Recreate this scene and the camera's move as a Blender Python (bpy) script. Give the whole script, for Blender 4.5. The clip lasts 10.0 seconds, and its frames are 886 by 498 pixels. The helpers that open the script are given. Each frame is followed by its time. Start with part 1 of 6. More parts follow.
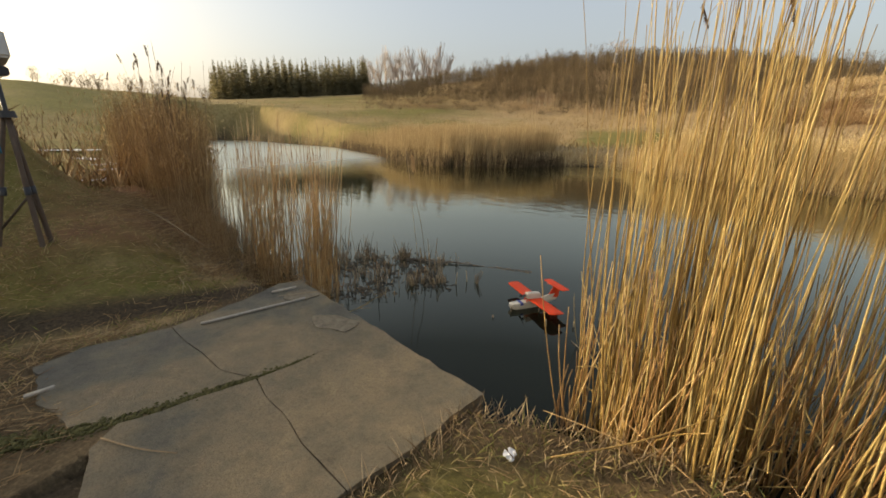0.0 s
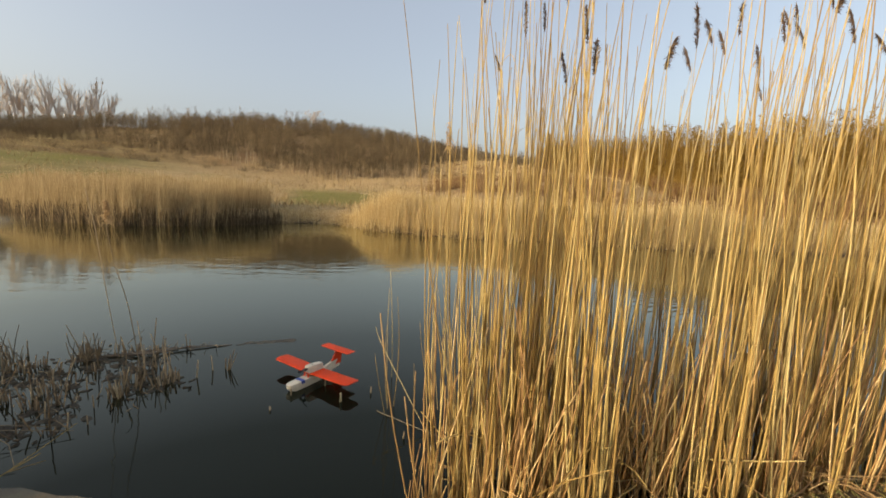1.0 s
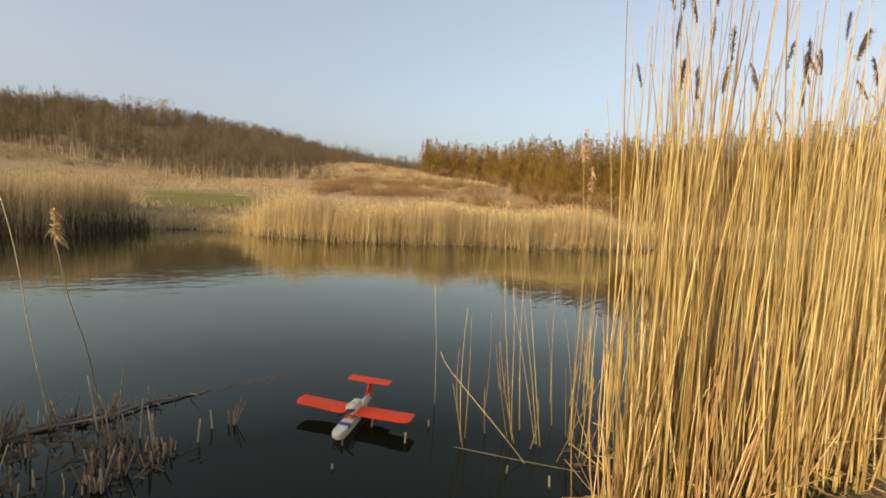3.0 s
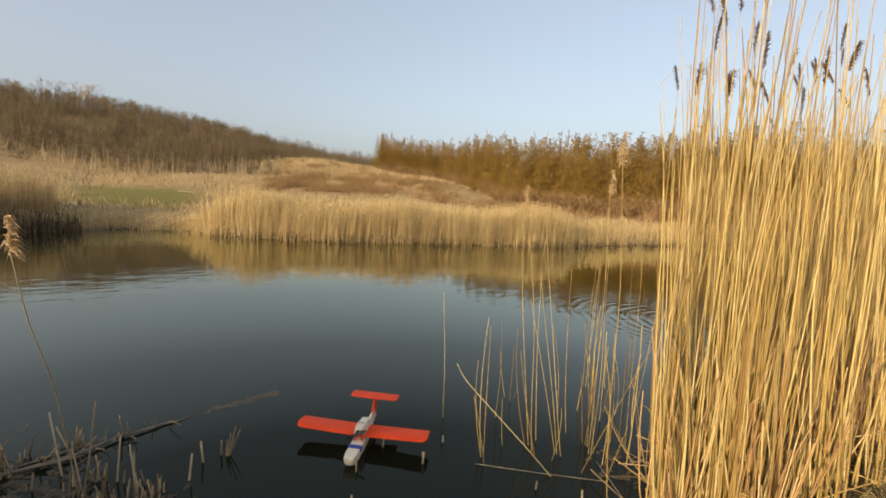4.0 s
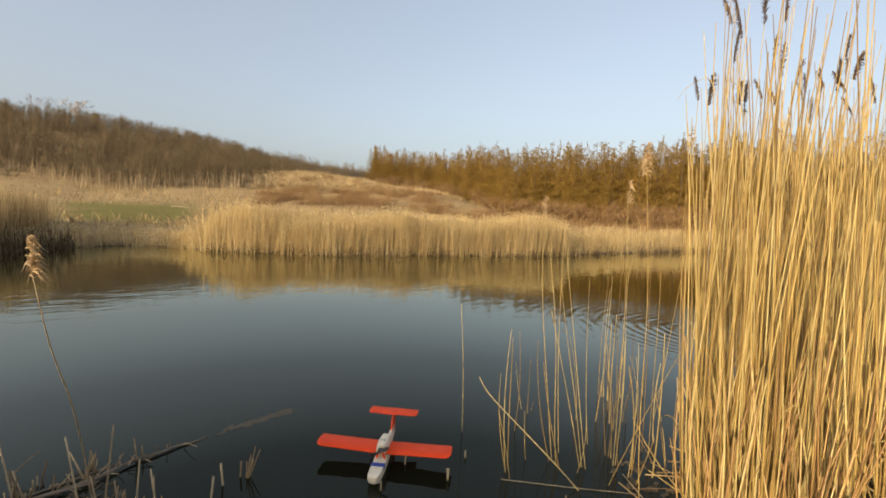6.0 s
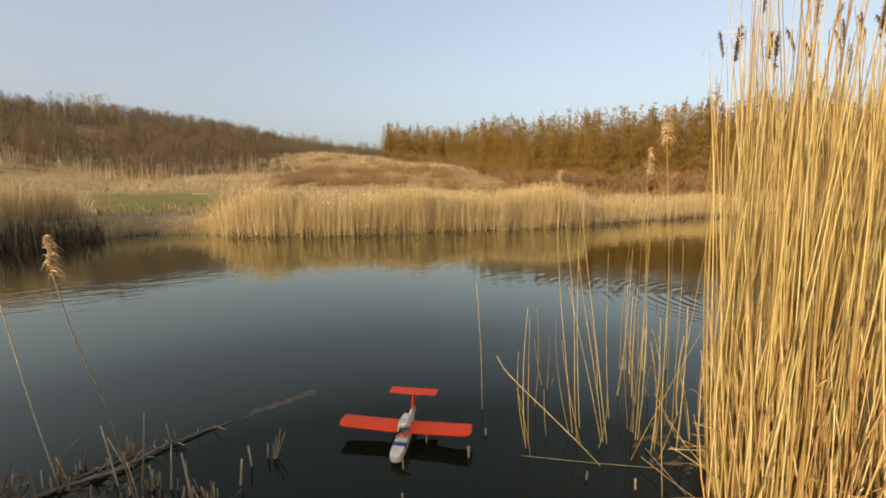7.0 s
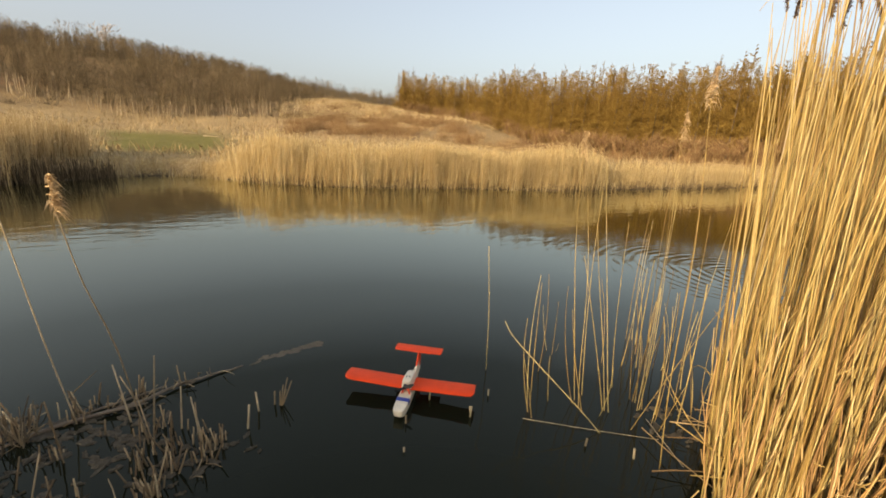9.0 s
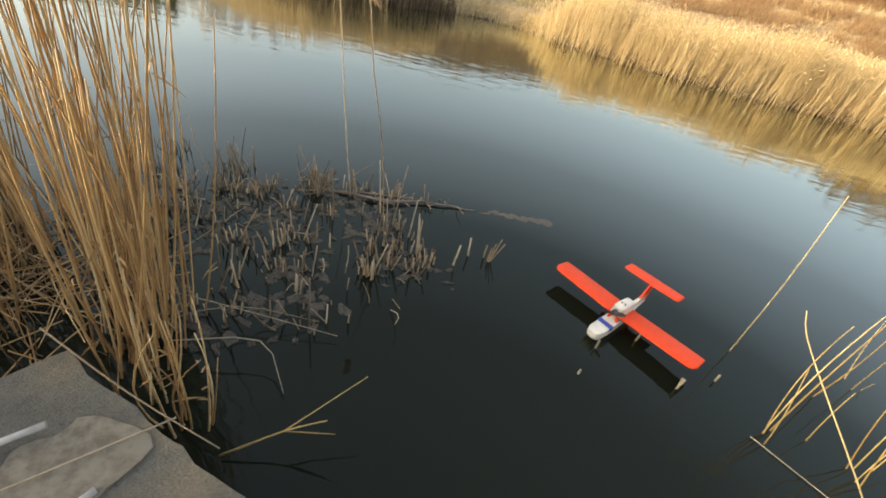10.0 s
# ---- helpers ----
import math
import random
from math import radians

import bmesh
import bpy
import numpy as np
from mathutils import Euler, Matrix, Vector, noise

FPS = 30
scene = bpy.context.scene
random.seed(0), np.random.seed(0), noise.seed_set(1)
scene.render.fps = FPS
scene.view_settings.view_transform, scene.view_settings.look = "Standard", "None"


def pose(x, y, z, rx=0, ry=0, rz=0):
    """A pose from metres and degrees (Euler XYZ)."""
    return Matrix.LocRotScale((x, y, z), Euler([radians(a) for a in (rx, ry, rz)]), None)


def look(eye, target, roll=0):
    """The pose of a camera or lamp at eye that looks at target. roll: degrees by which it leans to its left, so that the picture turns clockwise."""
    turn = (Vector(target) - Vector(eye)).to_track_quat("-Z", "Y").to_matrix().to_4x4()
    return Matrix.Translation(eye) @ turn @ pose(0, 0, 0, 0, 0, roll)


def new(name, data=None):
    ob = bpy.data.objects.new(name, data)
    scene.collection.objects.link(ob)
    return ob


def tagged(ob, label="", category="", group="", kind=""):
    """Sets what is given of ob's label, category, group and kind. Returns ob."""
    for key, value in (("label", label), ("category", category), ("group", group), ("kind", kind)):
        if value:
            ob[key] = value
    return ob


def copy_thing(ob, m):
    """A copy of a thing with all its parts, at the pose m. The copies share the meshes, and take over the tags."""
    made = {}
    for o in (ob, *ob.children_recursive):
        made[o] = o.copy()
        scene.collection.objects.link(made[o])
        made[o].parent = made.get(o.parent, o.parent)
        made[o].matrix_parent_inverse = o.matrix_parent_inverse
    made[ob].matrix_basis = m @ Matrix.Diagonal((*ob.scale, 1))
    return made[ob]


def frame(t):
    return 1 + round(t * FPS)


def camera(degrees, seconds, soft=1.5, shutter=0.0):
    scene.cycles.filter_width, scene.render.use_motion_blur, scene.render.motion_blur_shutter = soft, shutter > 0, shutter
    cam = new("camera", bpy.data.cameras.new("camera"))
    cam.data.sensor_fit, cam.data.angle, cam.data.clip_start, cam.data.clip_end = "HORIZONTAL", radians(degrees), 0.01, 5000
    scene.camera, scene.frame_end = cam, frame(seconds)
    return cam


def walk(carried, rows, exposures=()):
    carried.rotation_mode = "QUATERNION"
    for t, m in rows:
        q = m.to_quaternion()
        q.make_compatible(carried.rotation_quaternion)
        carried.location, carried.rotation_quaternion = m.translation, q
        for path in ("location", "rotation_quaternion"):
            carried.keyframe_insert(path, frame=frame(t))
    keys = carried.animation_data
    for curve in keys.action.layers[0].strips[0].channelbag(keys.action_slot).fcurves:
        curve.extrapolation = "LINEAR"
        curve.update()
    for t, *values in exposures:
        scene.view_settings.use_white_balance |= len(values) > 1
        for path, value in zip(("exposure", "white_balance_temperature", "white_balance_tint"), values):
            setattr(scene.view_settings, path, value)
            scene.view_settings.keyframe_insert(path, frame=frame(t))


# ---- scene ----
cam = camera(95.4, 10.0, soft=1.7)
PATH = [
    (0, (2.897, -2.123, 1.869), (1.888, -0.496, 1.29), 0.4),
    (0.2, (2.683, -2.102, 1.894), (1.925, -0.326, 1.373), 2.8),
    (0.5, (2.543, -2.09, 1.912), (1.937, -0.244, 1.44), 1.4),
    (0.7, (2.447, -1.95, 1.829), (2.15, -0.063, 1.38), 2.74),
    (0.9, (2.238, -1.759, 1.739), (2.49, 0.114, 1.456), 3.39),
    (1, (2.215, -1.711, 1.698), (2.474, 0.143, 1.45), 2.56),
    (1.2, (2.125, -1.675, 1.7), (2.374, 0.206, 1.483), 1.32),
    (1.5, (1.926, -1.604, 1.592), (2.217, 0.306, 1.401), 0.22),
    (1.6, (1.859, -1.573, 1.576), (2.2, 0.324, 1.326), -0.39),
    (2, (1.518, -1.453, 1.583), (2.068, 0.415, 1.424), 0.15),
    (2.5, (1.223, -1.196, 1.616), (1.919, 0.611, 1.43), 0.83),
    (3, (0.904, -1.035, 1.673), (1.738, 0.72, 1.459), 3.07),
    (3.1, (0.859, -1.003, 1.684), (1.675, 0.764, 1.467), 3.25),
    (4.5, (0.527, -0.579, 1.697), (1.666, 1.052, 1.487), 2.9),
    (5, (0.461, -0.571, 1.694), (1.573, 1.084, 1.537), 2.6),
    (6.5, (0.491, -0.567, 1.708), (1.527, 1.128, 1.509), 1.14),
    (7, (0.533, -0.544, 1.727), (1.523, 1.16, 1.435), -0.53),
    (7.5, (0.533, -0.538, 1.728), (1.486, 1.183, 1.424), -0.2),
    (8, (0.526, -0.534, 1.731), (1.51, 1.182, 1.412), 0.25),
    (8.5, (0.515, -0.539, 1.736), (1.485, 1.184, 1.415), 0.73),
    (9, (0.555, -0.452, 1.737), (1.496, 1.246, 1.23), 2.47),
    (9.3, (0.685, -0.378, 1.712), (1.404, 1.369, 1.036), 2.57),
    (9.5, (0.807, -0.3, 1.637), (1.29, 1.457, 0.932), 2.13),
    (9.6, (0.761, -0.199, 1.605), (1.081, 1.502, 0.825), 5.61),
    (9.7, (0.581, 0.01, 1.572), (0.864, 1.556, 0.728), 9.29),
    (9.9, (0.653, -0.155, 1.6), (0.542, 1.449, 0.478), 11.94),
    (10, (0.699, -0.138, 1.535), (0.531, 1.485, 0.414), 12.59),
]
walk(cam, [(t, look(eye, target, roll)) for t, eye, target, roll in PATH], exposures=[(0, 1.08, 7000, 8), (0.6, 1.1, 7000, 8), (1.2, 1.08, 6700, 9), (7.8, 1.1, 6750, 9), (8.8, 1.2, 7000, 10), (9.5, 1.55, 7100, 10), (10, 2.03, 6350, 8)])

# ---- world, sun, exposure ----
SUN_AZ, SUN_EL = -110.0, 13.5
world = bpy.data.worlds.new("sky")
scene.world = world
world.use_nodes = True
wn = world.node_tree.nodes
wn.clear()
sky = wn.new("ShaderNodeTexSky")
sky.sky_type, sky.sun_disc = "NISHITA", False
sky.sun_elevation, sky.sun_rotation = radians(SUN_EL), radians(SUN_AZ)
sky.air_density, sky.dust_density, sky.ozone_density = 1.0, 5.5, 1.0
bg = wn.new("ShaderNodeBackground")
bg.inputs["Strength"].default_value = 0.15
wout = wn.new("ShaderNodeOutputWorld")
hs = wn.new("ShaderNodeHueSaturation")
hs.inputs["Saturation"].default_value = 0.8
haze = wn.new("ShaderNodeMix")
haze.data_type = "RGBA"
haze.inputs[0].default_value = 0.36
haze.inputs[7].default_value = (1.60, 1.74, 2.22, 1)
world.node_tree.links.new(sky.outputs["Color"], haze.inputs[6])
world.node_tree.links.new(haze.outputs[2], hs.inputs["Color"])
world.node_tree.links.new(hs.outputs["Color"], bg.inputs["Color"])
world.node_tree.links.new(bg.outputs["Background"], wout.inputs["Surface"])
sun_data = bpy.data.lights.new("sun", "SUN")
sun_data.energy, sun_data.angle, sun_data.color = 2.6, radians(2.5), (1.0, 0.82, 0.57)
sun = new("sun", sun_data)
sd = Vector((math.sin(radians(SUN_AZ)) * math.cos(radians(SUN_EL)), math.cos(radians(SUN_AZ)) * math.cos(radians(SUN_EL)), math.sin(radians(SUN_EL))))
sun.matrix_world = look(tuple(sd * 50), (0, 0, 0))

rng = np.random.default_rng(7)


# ---- materials ----
def material(name):
    m = bpy.data.materials.new(name)
    m.use_nodes = True
    nt = m.node_tree
    return m, nt, nt.nodes["Principled BSDF"]


def ramp(nt, fac, stops):
    n = nt.nodes.new("ShaderNodeValToRGB")
    while len(n.color_ramp.elements) < len(stops):
        n.color_ramp.elements.new(0.5)
    for e, (p, c) in zip(n.color_ramp.elements, stops):
        e.position, e.color = p, (*c, 1)
    nt.links.new(fac, n.inputs["Fac"])
    return n.outputs["Color"]


def noise_tex(nt, scale, detail=6, rough=0.6, vec=None, stretch=None):
    n = nt.nodes.new("ShaderNodeTexNoise")
    n.inputs["Scale"].default_value, n.inputs["Detail"].default_value, n.inputs["Roughness"].default_value = scale, detail, rough
    src = vec or nt.nodes.new("ShaderNodeTexCoord").outputs["Object"]
    if stretch:
        mp = nt.nodes.new("ShaderNodeMapping")
        mp.inputs["Scale"].default_value = stretch
        nt.links.new(src, mp.inputs["Vector"])
        src = mp.outputs["Vector"]
    nt.links.new(src, n.inputs["Vector"])
    return n.outputs["Fac"]


def mix(nt, fac, a, b, mode="MIX"):
    n = nt.nodes.new("ShaderNodeMix")
    n.data_type, n.blend_type = "RGBA", mode
    for sock, v in ((n.inputs[0], fac), (n.inputs[6], a), (n.inputs[7], b)):
        if isinstance(v, bpy.types.NodeSocket):
            nt.links.new(v, sock)
        elif isinstance(v, tuple):
            sock.default_value = (*v, 1)
        else:
            sock.default_value = v
    return n.outputs[2]


def bump(nt, bsdf, height, strength, dist=0.02):
    n = nt.nodes.new("ShaderNodeBump")
    n.inputs["Strength"].default_value, n.inputs["Distance"].default_value = strength, dist
    nt.links.new(height, n.inputs["Height"])
    nt.links.new(n.outputs["Normal"], bsdf.inputs["Normal"])
    return n


def vary(name, stops, rough=0.7, by="island", grain=40.0, amount=0.35, translucent=0.0):
    """Plant and twig stuff: a colour picked for each piece, with fine grain along it."""
    m, nt, b = material(name)
    src = nt.nodes.new("ShaderNodeNewGeometry").outputs["Random Per Island"] if by == "island" else nt.nodes.new("ShaderNodeObjectInfo").outputs["Random"]
    c = ramp(nt, src, stops)
    g = noise_tex(nt, grain, 3)
    c = mix(nt, amount, c, ramp(nt, g, [(0.3, (0.35, 0.33, 0.3)), (0.7, (1, 1, 1))]), "MULTIPLY")
    nt.links.new(c, b.inputs["Base Color"])
    b.inputs["Roughness"].default_value = rough
    b.inputs["Specular IOR Level"].default_value = 0.25
    if translucent:
        t = nt.nodes.new("ShaderNodeBsdfTranslucent")
        nt.links.new(c, t.inputs["Color"])
        a = nt.nodes.new("ShaderNodeMixShader")
        a.inputs["Fac"].default_value = translucent
        nt.links.new(b.outputs["BSDF"], a.inputs[1])
        nt.links.new(t.outputs["BSDF"], a.inputs[2])
        nt.links.new(a.outputs["Shader"], nt.nodes["Material Output"].inputs["Surface"])
    return m


def reed_material(name, stops, by):
    """Reed straw: pale internodes, darker nodes and sheaths, grey dirt."""
    m, nt, b = material(name)
    src = nt.nodes.new("ShaderNodeNewGeometry").outputs["Random Per Island"] if by == "island" else nt.nodes.new("ShaderNodeObjectInfo").outputs["Random"]
    c = ramp(nt, src, stops)
    g = noise_tex(nt, 9.0, 5, 0.7, stretch=(6, 6, 0.8))
    c = mix(nt, 0.55, c, ramp(nt, g, [(0.32, (0.45, 0.36, 0.26)), (0.5, (1, 1, 1)), (0.75, (1.1, 1.05, 0.9))]), "MULTIPLY")
    g2 = noise_tex(nt, 120.0, 2, 0.5, stretch=(1, 1, 0.15))
    c = mix(nt, 0.3, c, ramp(nt, g2, [(0.35, (0.55, 0.5, 0.42)), (0.6, (1, 1, 1))]), "MULTIPLY")
    nt.links.new(c, b.inputs["Base Color"])
    b.inputs["Roughness"].default_value = 0.55
    b.inputs["Specular IOR Level"].default_value = 0.35
    return m


STRAW = [(0.0, (0.185, 0.112, 0.035)), (0.3, (0.33, 0.219, 0.068)), (0.65, (0.43, 0.309, 0.107)), (1.0, (0.51, 0.40, 0.178))]
RUST = [(0.0, (0.23, 0.128, 0.05)), (0.4, (0.40, 0.24, 0.09)), (0.75, (0.52, 0.345, 0.145)), (1.0, (0.60, 0.45, 0.235))]
M_REED = reed_material("reed_straw", STRAW, "island")
M_REED_OB = reed_material("reed_straw_single", STRAW, "object")
M_RUST = reed_material("reed_russet", RUST, "island")
M_RUST_OB = reed_material("reed_russet_single", RUST, "object")
M_FAR = vary("reed_far", [(0.0, (0.46, 0.32, 0.14)), (0.35, (0.60, 0.45, 0.215)), (0.7, (0.70, 0.55, 0.29)), (1.0, (0.80, 0.67, 0.40))], 0.8, translucent=0.3)
M_FARL = vary("reed_far_dull", [(0.0, (0.33, 0.235, 0.118)), (0.5, (0.50, 0.38, 0.20)), (1.0, (0.66, 0.53, 0.31))], 0.8, translucent=0.3)
M_WEST = vary("reed_west", [(0.0, (0.25, 0.17, 0.08)), (0.5, (0.42, 0.30, 0.145)), (1.0, (0.58, 0.44, 0.23))], 0.8, translucent=0.35)
M_BRUSH = vary("dead_brush", [(0.0, (0.20, 0.12, 0.055)), (0.5, (0.36, 0.235, 0.11)), (1.0, (0.52, 0.37, 0.19))], 0.85, translucent=0.25)
M_PLUME = vary("reed_plume", [(0.0, (0.06, 0.042, 0.034)), (0.6, (0.14, 0.095, 0.066)), (1.0, (0.28, 0.19, 0.12))], 0.9, translucent=0.2)
M_PLUME_PALE = vary("pale_plume", [(0.0, (0.42, 0.28, 0.14)), (1.0, (0.66, 0.50, 0.30))], 0.9, translucent=0.3)
M_STUB = vary("dead_stub", [(0.0, (0.13, 0.09, 0.05)), (0.5, (0.27, 0.19, 0.105)), (0.8, (0.42, 0.31, 0.18)), (1.0, (0.54, 0.42, 0.25))], 0.8)
M_STALK = vary("dark_stalk", [(0.0, (0.09, 0.07, 0.045)), (0.6, (0.22, 0.165, 0.10)), (1.0, (0.42, 0.32, 0.19))], 0.85)
M_STUB_OB = vary("dead_stub_single", [(0.0, (0.22, 0.16, 0.09)), (1.0, (0.50, 0.40, 0.26))], 0.8, by="object")
M_GRASS = vary("short_grass", [(0.0, (0.14, 0.15, 0.042)), (0.4, (0.23, 0.225, 0.068)), (0.7, (0.37, 0.295, 0.12)), (1.0, (0.52, 0.40, 0.20))], 0.8, translucent=0.2)
M_DRY = vary("dry_grass", [(0.0, (0.22, 0.145, 0.065)), (0.5, (0.37, 0.265, 0.13)), (1.0, (0.49, 0.37, 0.20))], 0.85, translucent=0.2)
M_LITTER = vary("straw_litter", [(0.0, (0.13, 0.075, 0.036)), (0.5, (0.32, 0.20, 0.09)), (1.0, (0.54, 0.38, 0.19))], 0.8)
M_TWIG = vary("bare_twigs", [(0.0, (0.115, 0.086, 0.05)), (0.5, (0.19, 0.143, 0.083)), (1.0, (0.28, 0.212, 0.125))], 0.85, grain=3.0, translucent=0.3)
M_CREST = vary("crest_twigs", [(0.0, (0.14, 0.105, 0.07)), (0.5, (0.21, 0.165, 0.115)), (1.0, (0.30, 0.24, 0.17))], 0.85, grain=3.0, translucent=0.3)
# wet brown with the shade at the far beds' feet mixed into it
M_FOOT = vary("shaded_wet_feet", [(0.0, (0.05, 0.035, 0.019)), (0.6, (0.125, 0.086, 0.045)), (1.0, (0.28, 0.20, 0.11))], 0.8)
M_SAPLING = vary("pale_bark", [(0.0, (0.20, 0.15, 0.09)), (1.0, (0.52, 0.41, 0.26))], 0.85, grain=3.0)
M_TWIG_FAR = vary("grey_twigs", [(0.0, (0.40, 0.34, 0.29)), (1.0, (0.56, 0.49, 0.42))], 0.9, grain=3.0)
M_LARCH = vary("larch_twigs", [(0.0, (0.14, 0.083, 0.016)), (0.5, (0.255, 0.16, 0.034)), (1.0, (0.36, 0.238, 0.06))], 0.85, grain=2.0, translucent=0.25)
M_BARK = vary("bark", [(0.0, (0.09, 0.065, 0.05)), (1.0, (0.16, 0.12, 0.09))], 0.9, by="object", grain=12.0)
M_CONIFER = vary("conifer_needles", [(0.0, (0.16, 0.145, 0.08)), (1.0, (0.30, 0.26, 0.14))], 0.85, grain=2.0, translucent=0.5)
M_RUSSET = vary("russet_brush", [(0.0, (0.13, 0.07, 0.032)), (0.5, (0.22, 0.128, 0.058)), (1.0, (0.36, 0.25, 0.125))], 0.85, grain=2.0)


def ground_material():
    m, nt, b = material("bank_ground")
    at = nt.nodes.new("ShaderNodeAttribute")
    at.attribute_name = "zone"
    sep = nt.nodes.new("ShaderNodeSeparateColor")
    nt.links.new(at.outputs["Color"], sep.inputs["Color"])
    n1, n2, n3 = noise_tex(nt, 0.35, 8, 0.65), noise_tex(nt, 4.0, 8, 0.7), noise_tex(nt, 38.0, 6, 0.7)
    dry = ramp(nt, n2, [(0.25, (0.26, 0.18, 0.09)), (0.5, (0.42, 0.31, 0.16)), (0.75, (0.56, 0.44, 0.25))])
    green = ramp(nt, n2, [(0.25, (0.10, 0.098, 0.026)), (0.5, (0.20, 0.187, 0.05)), (0.75, (0.27, 0.21, 0.085))])
    red = ramp(nt, n2, [(0.25, (0.12, 0.06, 0.03)), (0.6, (0.24, 0.13, 0.06)), (0.8, (0.34, 0.23, 0.11))])
    mud = ramp(nt, n3, [(0.3, (0.03, 0.024, 0.017)), (0.6, (0.08, 0.06, 0.04)), (0.8, (0.20, 0.15, 0.09))])
    c = mix(nt, sep.outputs["Red"], dry, green)
    c = mix(nt, sep.outputs["Green"], c, red)
    c = mix(nt, sep.outputs["Blue"], c, mud)
    c = mix(nt, 0.5, c, ramp(nt, n1, [(0.3, (0.6, 0.58, 0.55)), (0.65, (1.1, 1.08, 1.05))]), "MULTIPLY")
    c = mix(nt, 0.6, c, ramp(nt, n3, [(0.3, (0.4, 0.38, 0.35)), (0.65, (1.15, 1.1, 1.05))]), "MULTIPLY")
    nt.links.new(c, b.inputs["Base Color"])
    b.inputs["Roughness"].default_value = 0.95
    b.inputs["Specular IOR Level"].default_value = 0.15
    bump(nt, b, n3, 0.8, 0.03)
    return m


def concrete_material():
    m, nt, b = material("weathered_concrete")
    n1, n2, n3 = noise_tex(nt, 1.15, 7, 0.55), noise_tex(nt, 6.0, 8, 0.7), noise_tex(nt, 130.0, 4, 0.7)
    c = ramp(nt, n1, [(0.34, (0.112, 0.112, 0.098)), (0.45, (0.16, 0.15, 0.116)), (0.52, (0.218, 0.184, 0.124)), (0.66, (0.28, 0.224, 0.142))])
    c = mix(nt, 0.65, c, ramp(nt, n2, [(0.3, (0.55, 0.55, 0.54)), (0.5, (0.95, 0.95, 0.95)), (0.72, (1.15, 1.1, 1.0))]), "MULTIPLY")
    c = mix(nt, 0.6, c, ramp(nt, n3, [(0.33, (0.5, 0.48, 0.46)), (0.5, (1, 1, 1)), (0.7, (1.3, 1.27, 1.2))]), "MULTIPLY")
    nt.links.new(c, b.inputs["Base Color"])
    b.inputs["Roughness"].default_value = 0.88
    n5 = noise_tex(nt, 3.4, 6, 0.75)
    c = mix(nt, 0.5, c, ramp(nt, n5, [(0.36, (0.62, 0.64, 0.62)), (0.47, (0.95, 0.93, 0.88)), (0.56, (1.05, 1.0, 0.9)), (0.64, (1.45, 1.36, 1.18))]), "MULTIPLY")
    n4 = noise_tex(nt, 42.0, 5, 0.75)
    c = mix(nt, 0.55, c, ramp(nt, n4, [(0.30, (0.45, 0.44, 0.42)), (0.45, (0.95, 0.95, 0.95)), (0.62, (1.0, 1.0, 1.0)), (0.78, (1.35, 1.3, 1.2))]), "MULTIPLY")
    nt.links.new(c, b.inputs["Base Color"])
    h = mix(nt, 0.5, mix(nt, 0.5, n2, n4), n3)
    bump(nt, b, h, 1.0, 0.03)
    return m


